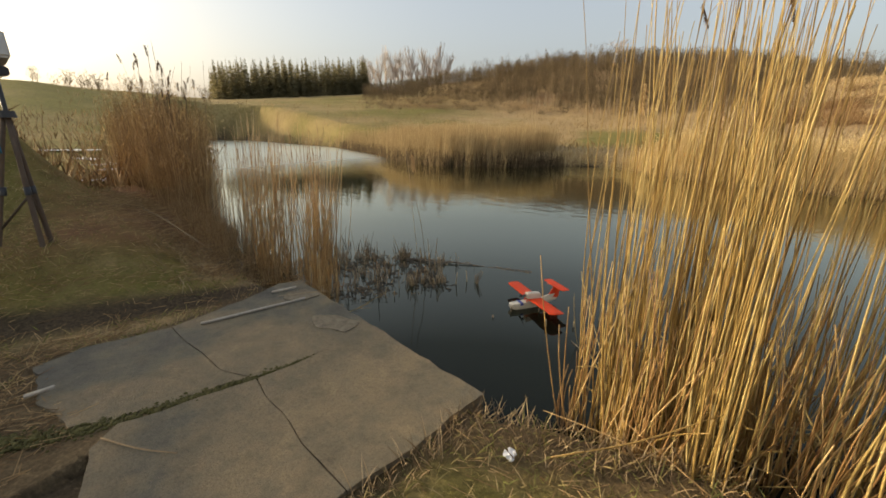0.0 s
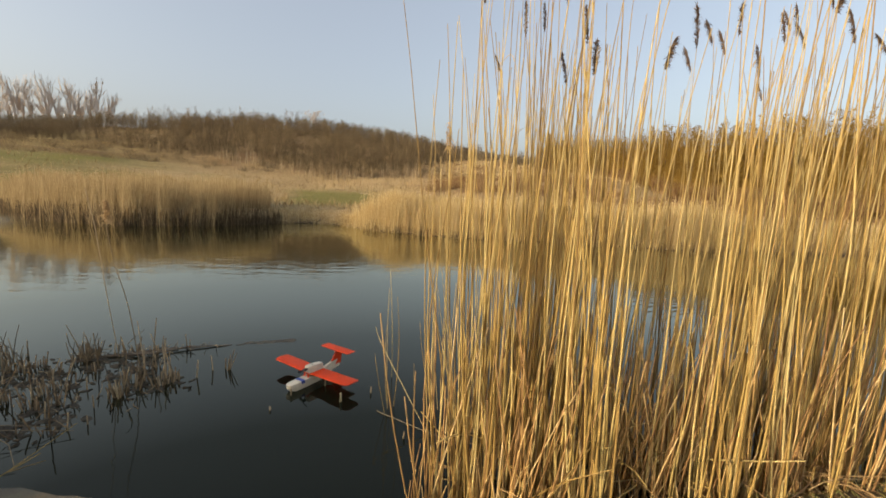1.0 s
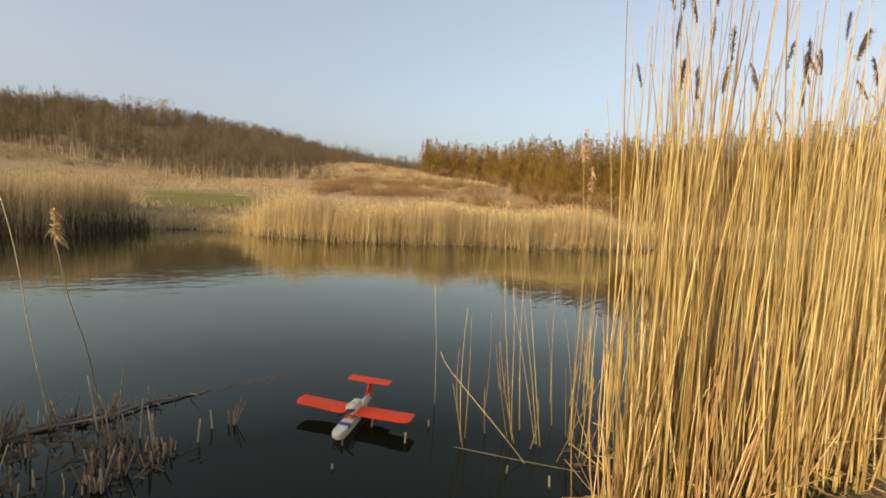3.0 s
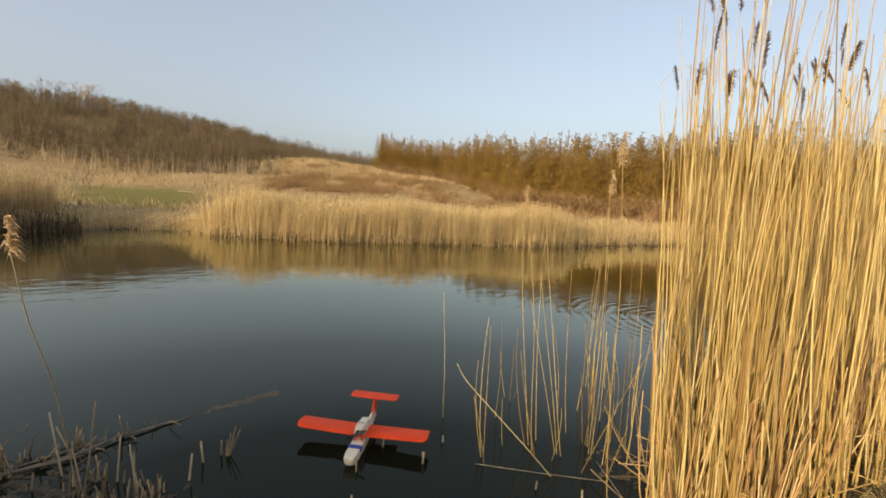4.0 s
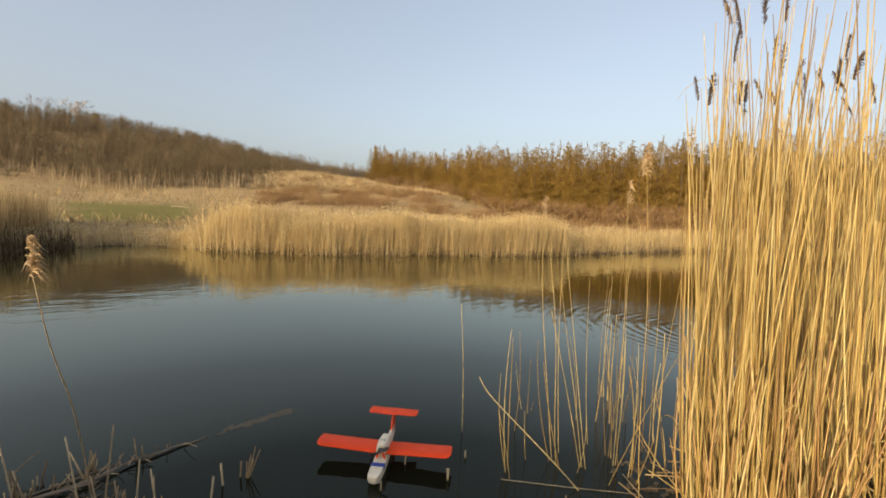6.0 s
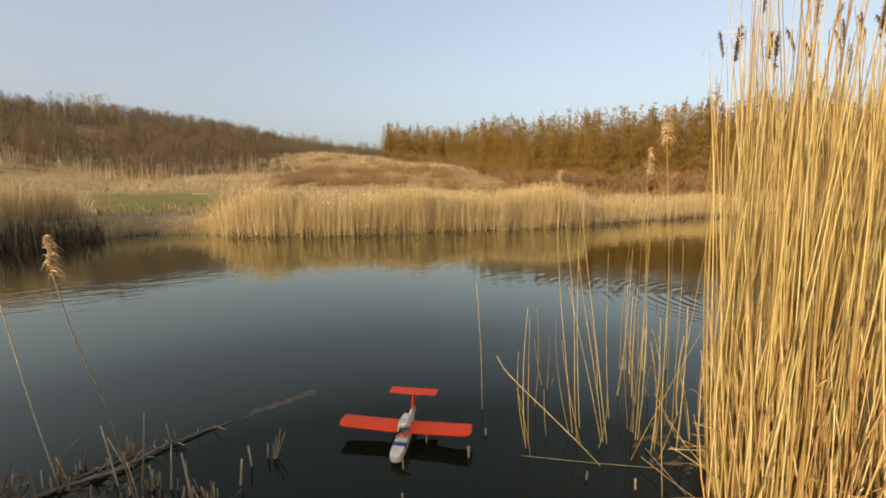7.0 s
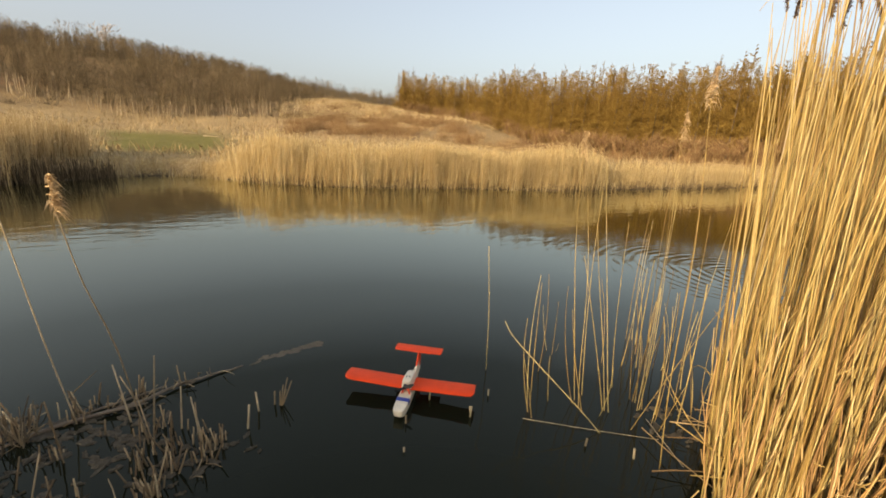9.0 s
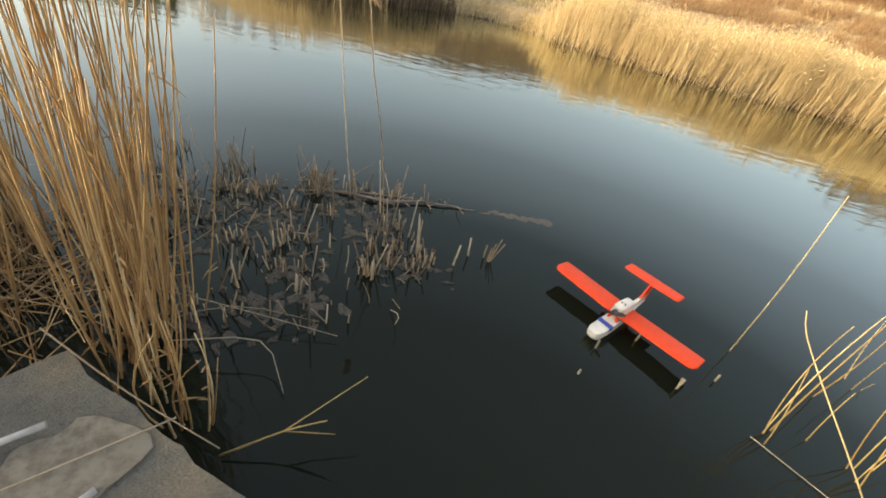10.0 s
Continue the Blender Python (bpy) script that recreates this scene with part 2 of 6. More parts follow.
def water_material():
    m, nt, b = material("pond_water")
    b.inputs["Base Color"].default_value = (0.008, 0.0098, 0.0054, 1)
    b.inputs["Roughness"].default_value = 1.0
    b.inputs["Specular IOR Level"].default_value = 0.0
    gloss = nt.nodes.new("ShaderNodeBsdfGlossy")
    gloss.inputs["Color"].default_value = (0.97, 0.98, 0.86, 1)
    # the breeze ruffles the western arm and leaves the near water calm
    where = nt.nodes.new("ShaderNodeSeparateXYZ")
    nt.links.new(nt.nodes.new("ShaderNodeTexCoord").outputs["Object"], where.inputs[0])
    ruffle = nt.nodes.new("ShaderNodeMapRange")
    ruffle.interpolation_type = "SMOOTHSTEP"
    for i, v in ((1, -7.0), (2, -17.0), (3, 0.045), (4, 0.30)):
        ruffle.inputs[i].default_value = v
    nt.links.new(where.outputs["X"], ruffle.inputs[0])
    nt.links.new(ruffle.outputs[0], gloss.inputs["Roughness"])
    facing = nt.nodes.new("ShaderNodeLayerWeight")
    facing.inputs["Blend"].default_value = 0.5
    refl = ramp(nt, facing.outputs["Facing"], [(v, (f, f, f)) for v, f in ((0.0, 0.012), (0.3, 0.018), (0.5, 0.044), (0.66, 0.165), (0.78, 0.37), (0.9, 0.74), (1.0, 1.0))])
    both = nt.nodes.new("ShaderNodeMixShader")
    nt.links.new(refl, both.inputs["Fac"])
    nt.links.new(b.outputs["BSDF"], both.inputs[1])
    nt.links.new(gloss.outputs["BSDF"], both.inputs[2])
    nt.links.new(both.outputs["Shader"], nt.nodes["Material Output"].inputs["Surface"])
    pos = nt.nodes.new("ShaderNodeTexCoord").outputs["Object"]
    calm = noise_tex(nt, 1.6, 3, 0.5, pos, (1.0, 2.2, 1.0))
    fine = noise_tex(nt, 9.0, 2, 0.5, pos, (1.0, 1.8, 1.0))
    # a fading set of rings left by the model aeroplane's run
    mp = nt.nodes.new("ShaderNodeMapping")
    mp.inputs["Location"].default_value = (-7.4, -2.4, 0)
    nt.links.new(pos, mp.inputs["Vector"])
    wave = nt.nodes.new("ShaderNodeTexWave")
    wave.wave_type, wave.rings_direction = "RINGS", "Z"
    wave.inputs["Scale"].default_value, wave.inputs["Distortion"].default_value = 1.9, 3.4
    wave.inputs["Detail"].default_value, wave.inputs["Detail Scale"].default_value = 2.0, 0.8
    nt.links.new(mp.outputs["Vector"], wave.inputs["Vector"])
    ln = nt.nodes.new("ShaderNodeVectorMath")
    ln.operation = "LENGTH"
    nt.links.new(mp.outputs["Vector"], ln.inputs[0])
    fade = nt.nodes.new("ShaderNodeMapRange")
    fade.interpolation_type = "SMOOTHSTEP"
    for i, v in ((1, 1.6), (2, 4.0), (3, 1.0), (4, 0.0)):
        fade.inputs[i].default_value = v
    nt.links.new(ln.outputs["Value"], fade.inputs[0])
    rings = nt.nodes.new("ShaderNodeMath")
    rings.operation = "MULTIPLY"
    nt.links.new(wave.outputs["Fac"], rings.inputs[0])
    nt.links.new(fade.outputs[0], rings.inputs[1])
    b1 = bump(nt, b, calm, 0.085, 0.05)
    b2 = nt.nodes.new("ShaderNodeBump")
    b2.inputs["Strength"].default_value, b2.inputs["Distance"].default_value = 0.05, 0.01
    nt.links.new(fine, b2.inputs["Height"])
    nt.links.new(b1.outputs["Normal"], b2.inputs["Normal"])
    b3 = nt.nodes.new("ShaderNodeBump")
    b3.inputs["Strength"].default_value, b3.inputs["Distance"].default_value = 0.085, 0.02
    nt.links.new(rings.outputs[0], b3.inputs["Height"])
    nt.links.new(b2.outputs["Normal"], b3.inputs["Normal"])
    nt.links.new(b3.outputs["Normal"], b.inputs["Normal"])
    nt.links.new(b3.outputs["Normal"], gloss.inputs["Normal"])
    return m


def plain(name, col, rough, dirt=0.3, scale=18.0, metal=0.0):
    m, nt, b = material(name)
    g = noise_tex(nt, scale, 6, 0.65)
    c = mix(nt, dirt, col, ramp(nt, g, [(0.35, (0.45, 0.42, 0.38)), (0.6, (1, 1, 1))]), "MULTIPLY")
    nt.links.new(c, b.inputs["Base Color"])
    b.inputs["Roughness"].default_value, b.inputs["Metallic"].default_value = rough, metal
    bump(nt, b, g, 0.12, 0.003)
    return m


M_GROUND, M_CONCRETE, M_WATER = ground_material(), concrete_material(), water_material()
M_ORANGE = plain("orange_covering", (0.82, 0.066, 0.010), 0.5, 0.2, 14)
M_ORANGE.node_tree.nodes["Principled BSDF"].inputs["Specular IOR Level"].default_value = 0.22
M_FOAM = plain("white_foam", (0.76, 0.68, 0.53), 0.6, 0.3, 22)
M_BLUE = plain("blue_tape", (0.03, 0.06, 0.30), 0.4, 0.15)
M_BLACK = plain("black_plastic", (0.02, 0.02, 0.022), 0.45, 0.2)
M_WOODEN = plain("grey_stick", (0.42, 0.38, 0.32), 0.8, 0.4, 30)
M_LOG = plain("soaked_log", (0.20, 0.155, 0.11), 0.8, 0.6, 12)
M_MAT = plain("rotting_mat", (0.10, 0.082, 0.06), 0.9, 0.7, 14)
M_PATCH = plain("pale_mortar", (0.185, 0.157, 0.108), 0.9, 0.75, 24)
M_DEBRIS = plain("pale_scum", (0.115, 0.096, 0.068), 0.95, 0.8, 60)
M_SCUM = plain("floating_scum", (0.088, 0.073, 0.049), 0.95, 0.85, 60)
M_MOSS = plain("moss", (0.092, 0.082, 0.02), 0.95, 0.6, 26)
M_WHITE = plain("white_plastic", (0.75, 0.76, 0.78), 0.5, 0.15)
M_TEAL = plain("blue_cloth", (0.05, 0.22, 0.36), 0.8, 0.3)
M_PALEBOX = plain("pale_case", (0.55, 0.55, 0.53), 0.6, 0.2)


# ---- mesh helpers ----
def tri_data(name, V, F, mat, smooth=False):
    V, F = np.asarray(V, np.float32).reshape(-1, 3), np.asarray(F, np.int32).reshape(-1, 3)
    me = bpy.data.meshes.new(name)
    me.vertices.add(len(V))
    me.vertices.foreach_set("co", V.ravel())
    me.loops.add(len(F) * 3)
    me.loops.foreach_set("vertex_index", F.ravel())
    me.polygons.add(len(F))
    me.polygons.foreach_set("loop_start", np.arange(0, len(F) * 3, 3, dtype=np.int32))
    me.update(calc_edges=True)
    me.polygons.foreach_set("use_smooth", np.full(len(F), smooth))
    me.materials.append(mat)
    return me


def put(ob, m=None, parent=None):
    if parent is not None:
        ob.parent = parent
    if m is not None:
        ob.matrix_basis = m
    return ob


def tri_object(name, V, F, mat, parent=None, smooth=False, m=None):
    return put(new(name, tri_data(name, V, F, mat, smooth)), m, parent)


def part(name, bm, mat, parent=None, label="", smooth=False):
    me = bpy.data.meshes.new(name)
    bm.to_mesh(me)
    bm.free()
    me.materials.append(mat)
    if smooth:
        me.polygons.foreach_set("use_smooth", np.full(len(me.polygons), True))
    ob = put(new(name, me), None, parent)
    return tagged(ob, label) if label else ob


def stems(base, top, r0, r1, bow=None, segs=3, sides=4, cap=True):
    """Tubes from base to top, N at a time, bowed by a vector at mid-length."""
    base, top = np.asarray(base, float).reshape(-1, 3), np.asarray(top, float).reshape(-1, 3)
    n = len(base)
    r0, r1 = np.broadcast_to(r0, n), np.broadcast_to(r1, n)
    bow = np.zeros((n, 3)) if bow is None else np.asarray(bow, float).reshape(-1, 3)
    ax = top - base
    ax /= np.linalg.norm(ax, axis=1, keepdims=True) + 1e-9
    ref = np.where(np.abs(ax[:, 2:3]) < 0.8, np.array([[0, 0, 1.0]]), np.array([[1.0, 0, 0]]))
    u = np.cross(ax, ref)
    u /= np.linalg.norm(u, axis=1, keepdims=True) + 1e-9
    w = np.cross(ax, u)
    t = np.linspace(0, 1, segs + 1)
    c = base[:, None] + (top - base)[:, None] * t[None, :, None] + bow[:, None] * (4 * t * (1 - t))[None, :, None]
    rad = r0[:, None] + (r1 - r0)[:, None] * t[None]
    a = np.arange(sides) / sides * 2 * np.pi
    ring = u[:, None, None] * np.cos(a)[None, None, :, None] + w[:, None, None] * np.sin(a)[None, None, :, None]
    V = (c[:, :, None] + ring * rad[:, :, None, None]).reshape(n, -1, 3)
    f = []
    for i in range(segs):
        for j in range(sides):
            k = (j + 1) % sides
            p, q, s, e = i * sides + j, i * sides + k, (i + 1) * sides + k, (i + 1) * sides + j
            f += [(p, s, q), (p, e, s)]
    if cap:
        for j in range(1, sides - 1):
            f.append((segs * sides, segs * sides + j + 1, segs * sides + j))
    f = np.array(f)
    m = V.shape[1]
    F = (f[None] + (np.arange(n) * m)[:, None, None]).reshape(-1, 3)
    return V.reshape(-1, 3), F


def blades(base, tip, width, droop=0.0, segs=2):
    """Narrow leaves, folded along the middle, N at a time."""
    base, tip = np.asarray(base, float).reshape(-1, 3), np.asarray(tip, float).reshape(-1, 3)
    n = len(base)
    width = np.broadcast_to(width, n)
    ax = tip - base
    L = np.linalg.norm(ax, axis=1, keepdims=True) + 1e-9
    side = np.cross(ax / L, rng.normal(size=(n, 3)))
    side /= np.linalg.norm(side, axis=1, keepdims=True) + 1e-9
    t = np.linspace(0, 1, segs + 1)
    c = base[:, None] + ax[:, None] * t[None, :, None]
    c[:, :, 2] -= np.asarray(droop) * L * (t ** 2)[None]
    prof = np.sin(np.pi * (0.18 + 0.82 * t[:-1]))
    V, m = [], 2 * segs + 1
    lo = c[:, :-1] - side[:, None] * (prof[None] * width[:, None] / 2)[:, :, None]
    hi = c[:, :-1] + side[:, None] * (prof[None] * width[:, None] / 2)[:, :, None]
    V = np.concatenate([lo, hi, c[:, -1:]], axis=1)
    f = []
    for i in range(segs - 1):
        f += [(i, i + 1, segs + i + 1), (i, segs + i + 1, segs + i)]
    f.append((segs - 1, 2 * segs, 2 * segs - 1))
    f = np.array(f)
    F = (f[None] + (np.arange(n) * m)[:, None, None]).reshape(-1, 3)
    return V.reshape(-1, 3), F


def join(*pieces):
    V, F, o = [], [], 0
    for v, f in pieces:
        V.append(v)
        F.append(np.asarray(f) + o)
        o += len(v)
    return np.concatenate(V), np.concatenate(F)


def scatter(template, pos, yaw, scale, tilt=None):
    """Copies of a template (V, F) at places, turned and scaled, as one set."""
    v, f = template
    n = len(pos)
    ca, sa = np.cos(yaw), np.sin(yaw)
    scale = np.asarray(scale, float)
    if scale.ndim == 1:
        scale = np.stack([scale] * 3, axis=1)
    s = v[None] * scale[:, None]
    x = s[:, :, 0] * ca[:, None] - s[:, :, 1] * sa[:, None]
    y = s[:, :, 0] * sa[:, None] + s[:, :, 1] * ca[:, None]
    z = s[:, :, 2]
    if tilt is not None:
        x, y = x + z * tilt[:, 0:1], y + z * tilt[:, 1:2]
    V = np.stack([x, y, z], axis=2) + pos[:, None]
    F = (f[None] + (np.arange(n) * len(v))[:, None, None]).reshape(-1, 3)
    return V.reshape(-1, 3), F


# ---- the lie of the land ----
EYE = (0.7, -0.7, 1.7)
POND = np.array([(-0.5, 0.42), (2.08, -0.12), (2.4, 0.0), (3.0, 0.06), (4.2, 0.1), (7, 0.4), (14, 1.2), (45, 4.5), (46, 10.5), (28, 11.6), (19, 12.0), (13.5, 12.0), (8.8, 13.5), (4.4, 14.6), (1.5, 16.6), (0.2, 18.4), (-1.6, 19.6), (-3.2, 18.6), (-5.0, 16.4), (-8.0, 15.2), (-11.5, 16.6), (-16, 20), (-24, 24.5), (-48, 31), (-53, 27), (-30, 15.0), (-14.4, 7.0), (-5.8, 2.4), (-3.0, 1.15), (-1.5, 0.5)])


def shore_distance(x, y):
    """Metres from the pond's edge: positive on land, negative over water."""
    p = np.stack([x, y], -1)[..., None, :]
    a, b = POND, np.roll(POND, -1, axis=0)
    d = b - a
    t = np.clip(((p - a) * d).sum(-1) / (d * d).sum(-1), 0, 1)
    dist = np.linalg.norm(p - a - t[..., None] * d, axis=-1).min(-1)
    cross = ((a[:, 1] > p[..., 1]) != (b[:, 1] > p[..., 1])) & (p[..., 0] < (b[:, 0] - a[:, 0]) * (p[..., 1] - a[:, 1]) / (b[:, 1] - a[:, 1] + 1e-12) + a[:, 0])
    return np.where(cross.sum(-1) % 2 == 1, -dist, dist)


AZ = np.array([-180, -130, -95, -77, -60, -40, -30, -16, -9, 1, 8, 15, 22, 33, 41, 50, 75, 100, 140, 180.0])
E55 = np.array([0.6, 1.0, 3.6, 4.2, 2.5, 2.3, 2.0, 1.3, 1.1, 1.5, 1.9, 2.2, 2.3, 1.8, 0.7, 0.2, 0.2, 0.4, 0.5, 0.6])
E120 = np.array([1.0, 1.6, 3.4, 4.0, 3.1, 4.5, 5.9, 7.5, 7.8, 7.0, 6.0, 5.2, 4.6, 3.8, 2.8, 2.0, 1.8, 1.6, 1.2, 1.0])


def sstep(a, b, v):
    t = np.clip((v - a) / (b - a), 0, 1)
    return t * t * (3 - 2 * t)


def height(x, y):
    x, y = np.asarray(x, float), np.asarray(y, float)
    dx, dy = x - EYE[0], y - EYE[1]
    r, az = np.hypot(dx, dy), np.degrees(np.arctan2(dx, dy))
    sdist = shore_distance(x, y)
    near = 1 - sstep(4, 10, r)
    bank = np.where(sdist > 0, (0.27 * near + 0.22 * (1 - near)) * sstep(0, 0.26 + 0.9 * (1 - near), sdist), -0.55 * sstep(0, 1.0, -sdist))
    # the bank climbs to the west of the slab
    bank = bank + 0.42 * sstep(0.0, 1.9, -0.75 - x + 0.25 * (y + 0.6)) * sstep(0.15, 1.3, sdist) * (1 - sstep(20, 40, r))
    # then, beyond the tripod, a mostly unseen low ridge added to shade the slab
    bank = bank + 1.95 * np.exp(-((x + 7.4) / 1.7) ** 2) * (1 - sstep(-0.7, 1.0, y)) * sstep(-14, -9, y)
    z55 = EYE[2] + 55 * np.tan(np.radians(np.interp(az, AZ, E55)))
    z120 = EYE[2] + 120 * np.tan(np.radians(np.interp(az, AZ, E120)))
    t1, t2 = np.clip((r - 20) / 35, 0, 1), np.clip((r - 55) / 65, 0, 1)
    far = np.where(r < 55, bank + (z55 - 0.25) * t1 ** 1.2, z55 + (z120 - z55) * t2)
    far = np.where(r > 120, z120 * (1 - 0.35 * sstep(140, 600, r)), far)
    z = np.where(sdist > 0, np.where(r < 20, bank, far * sstep(0, 3, sdist) + bank * (1 - sstep(0, 3, sdist))), bank)
    # a pale grassy mound in front of the larches
    z = z + 1.45 * np.exp(-((az - 14.5) / 5.5) ** 2 - ((r - 76) / 9.0) ** 2) + 0.95 * np.exp(-((az - 21.5) / 4.0) ** 2 - ((r - 70) / 8.0) ** 2) + 1.0 * np.exp(-((az - 29) / 5.0) ** 2 - ((r - 62) / 7.0) ** 2)
    return z


def polar(az, r):
    a = np.radians(az)
    return EYE[0] + r * np.sin(a), EYE[1] + r * np.cos(a)


def on_ground(x, y, lift=0.0):
    return np.stack([x, y, height(x, y) + lift], -1)


def slab_east(y):
    return np.interp(y, [-2.35, -1.14, -0.19], [1.72, 1.79, 2.0])


def slab_west(y):
    return np.interp(y, [-1.57, -1.3, -0.78, 0.3], [-0.70, -0.74, -0.53, -0.60])


def dark_strip(y):
    return -0.98 + 0.45 * (y + 0.45)


def build_ground():
    rings = np.concatenate([[0.12], np.geomspace(0.3, 5, 52), np.geomspace(5.2, 40, 58), np.geomspace(42, 160, 52), np.geomspace(175, 4500, 16)])
    azs = np.arange(0, 360, 1.0)
    R, A = np.meshgrid(rings, azs, indexing="ij")
    x, y = polar(A, R)
    z = height(x, y)
    lump = np.array([noise.fractal(Vector((a * 0.9, b * 0.9, 3.0)), 0.8, 2.2, 5) for a, b in zip(x.ravel(), y.ravel())]).reshape(x.shape)
    swell = np.array([noise.fractal(Vector((a * 0.11, b * 0.11, 7.0)), 0.8, 2.0, 3) for a, b in zip(x.ravel(), y.ravel())]).reshape(x.shape)
    sdist = shore_distance(x, y)
    z = z + np.where(R < 25, lump * 0.022, swell * np.clip((R - 25) * 0.006, 0, 0.3)) * sstep(-0.2, 0.4, sdist)
    slab = sstep(0.0, 0.2, np.minimum(np.minimum(x - slab_west(y), slab_east(y) - x), y + np.where(x < 0.55, 1.35, 2.2))) * (y < 0.55)
    z = np.where(slab > 0, np.minimum(z, 0.22 + 0.06 * (1 - slab)), z)
    V = np.stack([x, y, z], -1).reshape(-1, 3)
    n, m = len(rings), len(azs)
    i, j = np.meshgrid(np.arange(n - 1), np.arange(m), indexing="ij")
    a, b = i * m + j, i * m + (j + 1) % m
    c, d = (i + 1) * m + (j + 1) % m, (i + 1) * m + j
    F = np.concatenate([np.stack([a, b, c], -1).reshape(-1, 3), np.stack([a, c, d], -1).reshape(-1, 3)])
    F = np.concatenate([F, np.array([(0, k + 1, k) for k in range(1, m - 1)])])
    ob = tri_object("ground", V, F[:, ::-1], M_GROUND, smooth=True)
    az = np.degrees(np.arctan2(x - EYE[0], y - EYE[1]))
    green = np.zeros_like(x)
    green = np.maximum(green, sstep(0.25, 0.7, sdist) * (1 - sstep(12, 18, R)) * sstep(0.3, 1.4, -x + 0.3 * y) * (1 - 0.5 * sstep(5, 14, R)))
    green = np.maximum(green, np.exp(-((az + 5) / 6.0) ** 4 - ((R - 33) / 9) ** 4) * 1.2)
    green = np.maximum(green, sstep(-57, -66, az) * (az < 0) * sstep(4, 8, R) * 0.85)
    green = np.maximum(green, np.exp(-((az + 42) / 18) ** 4) * sstep(21, 30, R) * (1 - sstep(90, 120, R)) * 0.7)
    green = np.maximum(green, 0.7 * sstep(0.3, 0.7, sdist) * (1 - sstep(3.5, 6.5, R)) * sstep(1.4, 2.0, x))
    red = np.exp(-((az - 18) / 12) ** 4 - ((R - 49) / 10) ** 4) * (0.22 + 0.8 * swell)
    red = np.maximum(red, 0.4 * sstep(56, 64, R) * (az > -40) * (az < 9))
    red = np.maximum(red, 0.7 * sstep(40, 44, R) * (az > 38) * (az < 85))
    # trampled russet straw between the west reeds and the grass
    red = np.maximum(red, 0.9 * sstep(-1.4, -2.8, x) * (1 - sstep(1.3, 2.8, sdist)) * (1 - sstep(14, 22, R)))
    mud = np.maximum(1 - sstep(0.05, 0.45, sdist), slab * 0.9)
    mud = np.maximum(mud, 0.75 * (1 - sstep(0.3, 0.95, sdist)) * (R < 5) * (x > 1.8))
    mud = np.maximum(mud, 0.75 * sstep(-1.5, -0.9, x) * (1 - sstep(0.5, 1.0, x)) * sstep(-1.1, -1.5, y) * sstep(-4.0, -3.0, y))
    edge = np.minimum(np.abs(x - slab_east(y)), np.abs(x - slab_west(y)))
    mud = np.maximum(mud, 0.8 * (1 - sstep(0.05, 0.3, edge)) * (y > -2.6) * (y < 0.6))
    mud = np.maximum(mud, 0.1 * np.exp(-((az + 5) / 5.0) ** 2 - ((R - 31) / 8) ** 2))
    # a darker strip of ground just west of the slab
    mud = np.maximum(mud, 0.95 * (1 - sstep(0.12, 0.36, np.abs(x - dark_strip(y)))) * (1 - sstep(2.5, 5, R)))
    jit = np.where(R < 25, lump, swell) * 0.5
    col = np.stack([np.clip(green + jit * (green > 0.05), 0, 1), np.clip(red + jit * (red > 0.05), 0, 1), np.clip(mud, 0, 1), np.ones_like(x)], -1).reshape(-1, 4)
    at = ob.data.color_attributes.new("zone", "FLOAT_COLOR", "POINT")
    at.data.foreach_set("color", col.astype(np.float32).ravel())
    return tagged(ob, "grassy pond bank and rough meadow rising to wooded hills", "ground", kind="structure")


build_ground()


def build_water():
    xs, ys = np.linspace(-56, 50, 40), np.linspace(-0.9, 34, 16)
    X, Y = np.meshgrid(xs, ys, indexing="ij")
    V = np.stack([X, Y, np.zeros_like(X)], -1).reshape(-1, 3)
    i, j = np.meshgrid(np.arange(39), np.arange(15), indexing="ij")
    a = i * 16 + j
    F = np.concatenate([np.stack([a, a + 16, a + 17], -1).reshape(-1, 3), np.stack([a, a + 17, a + 1], -1).reshape(-1, 3)])
    ob = tri_object("water", V, F, M_WATER)
    return tagged(ob, "still dark pond water reflecting sky and reeds", "pond", kind="structure")


build_water()


# ---- the concrete slab by the water ----
def prism(poly, z0, z1, bev=0.005, chips=0.0, seed=0, worn=None):
    """A cast piece from its outline: wobbling worn edges, bevelled top."""
    r = random.Random(seed)
    pts = []
    for i, p in enumerate(poly):
        q = poly[(i + 1) % len(poly)]
        L = math.hypot(q[0] - p[0], q[1] - p[1])
        k = max(1, int(L / 0.07))
        for j in range(k):
            t = j / k
            w = (chips if worn is None or i in worn else 0.003) * (r.random() ** 2) if j else 0
            nx, ny = -(q[1] - p[1]) / L, (q[0] - p[0]) / L
            pts.append((p[0] + (q[0] - p[0]) * t + nx * w, p[1] + (q[1] - p[1]) * t + ny * w))
    bm = bmesh.new()
    top = [bm.verts.new((x, y, z1)) for x, y in pts]
    bot = [bm.verts.new((x, y, z0)) for x, y in pts]
    f = bm.faces.new(top)
    bm.faces.new(bot[::-1])
    for i in range(len(pts)):
        k = (i + 1) % len(pts)
        bm.faces.new((top[i], bot[i], bot[k], top[k]))
    edges = [e for e in f.edges]
    bmesh.ops.bevel(bm, geom=edges, offset=bev, segments=2, affect="EDGES", profile=0.6)
    bmesh.ops.recalc_face_normals(bm, faces=bm.faces)
    bmesh.ops.triangulate(bm, faces=[g for g in bm.faces if len(g.verts) > 4])
    return bm


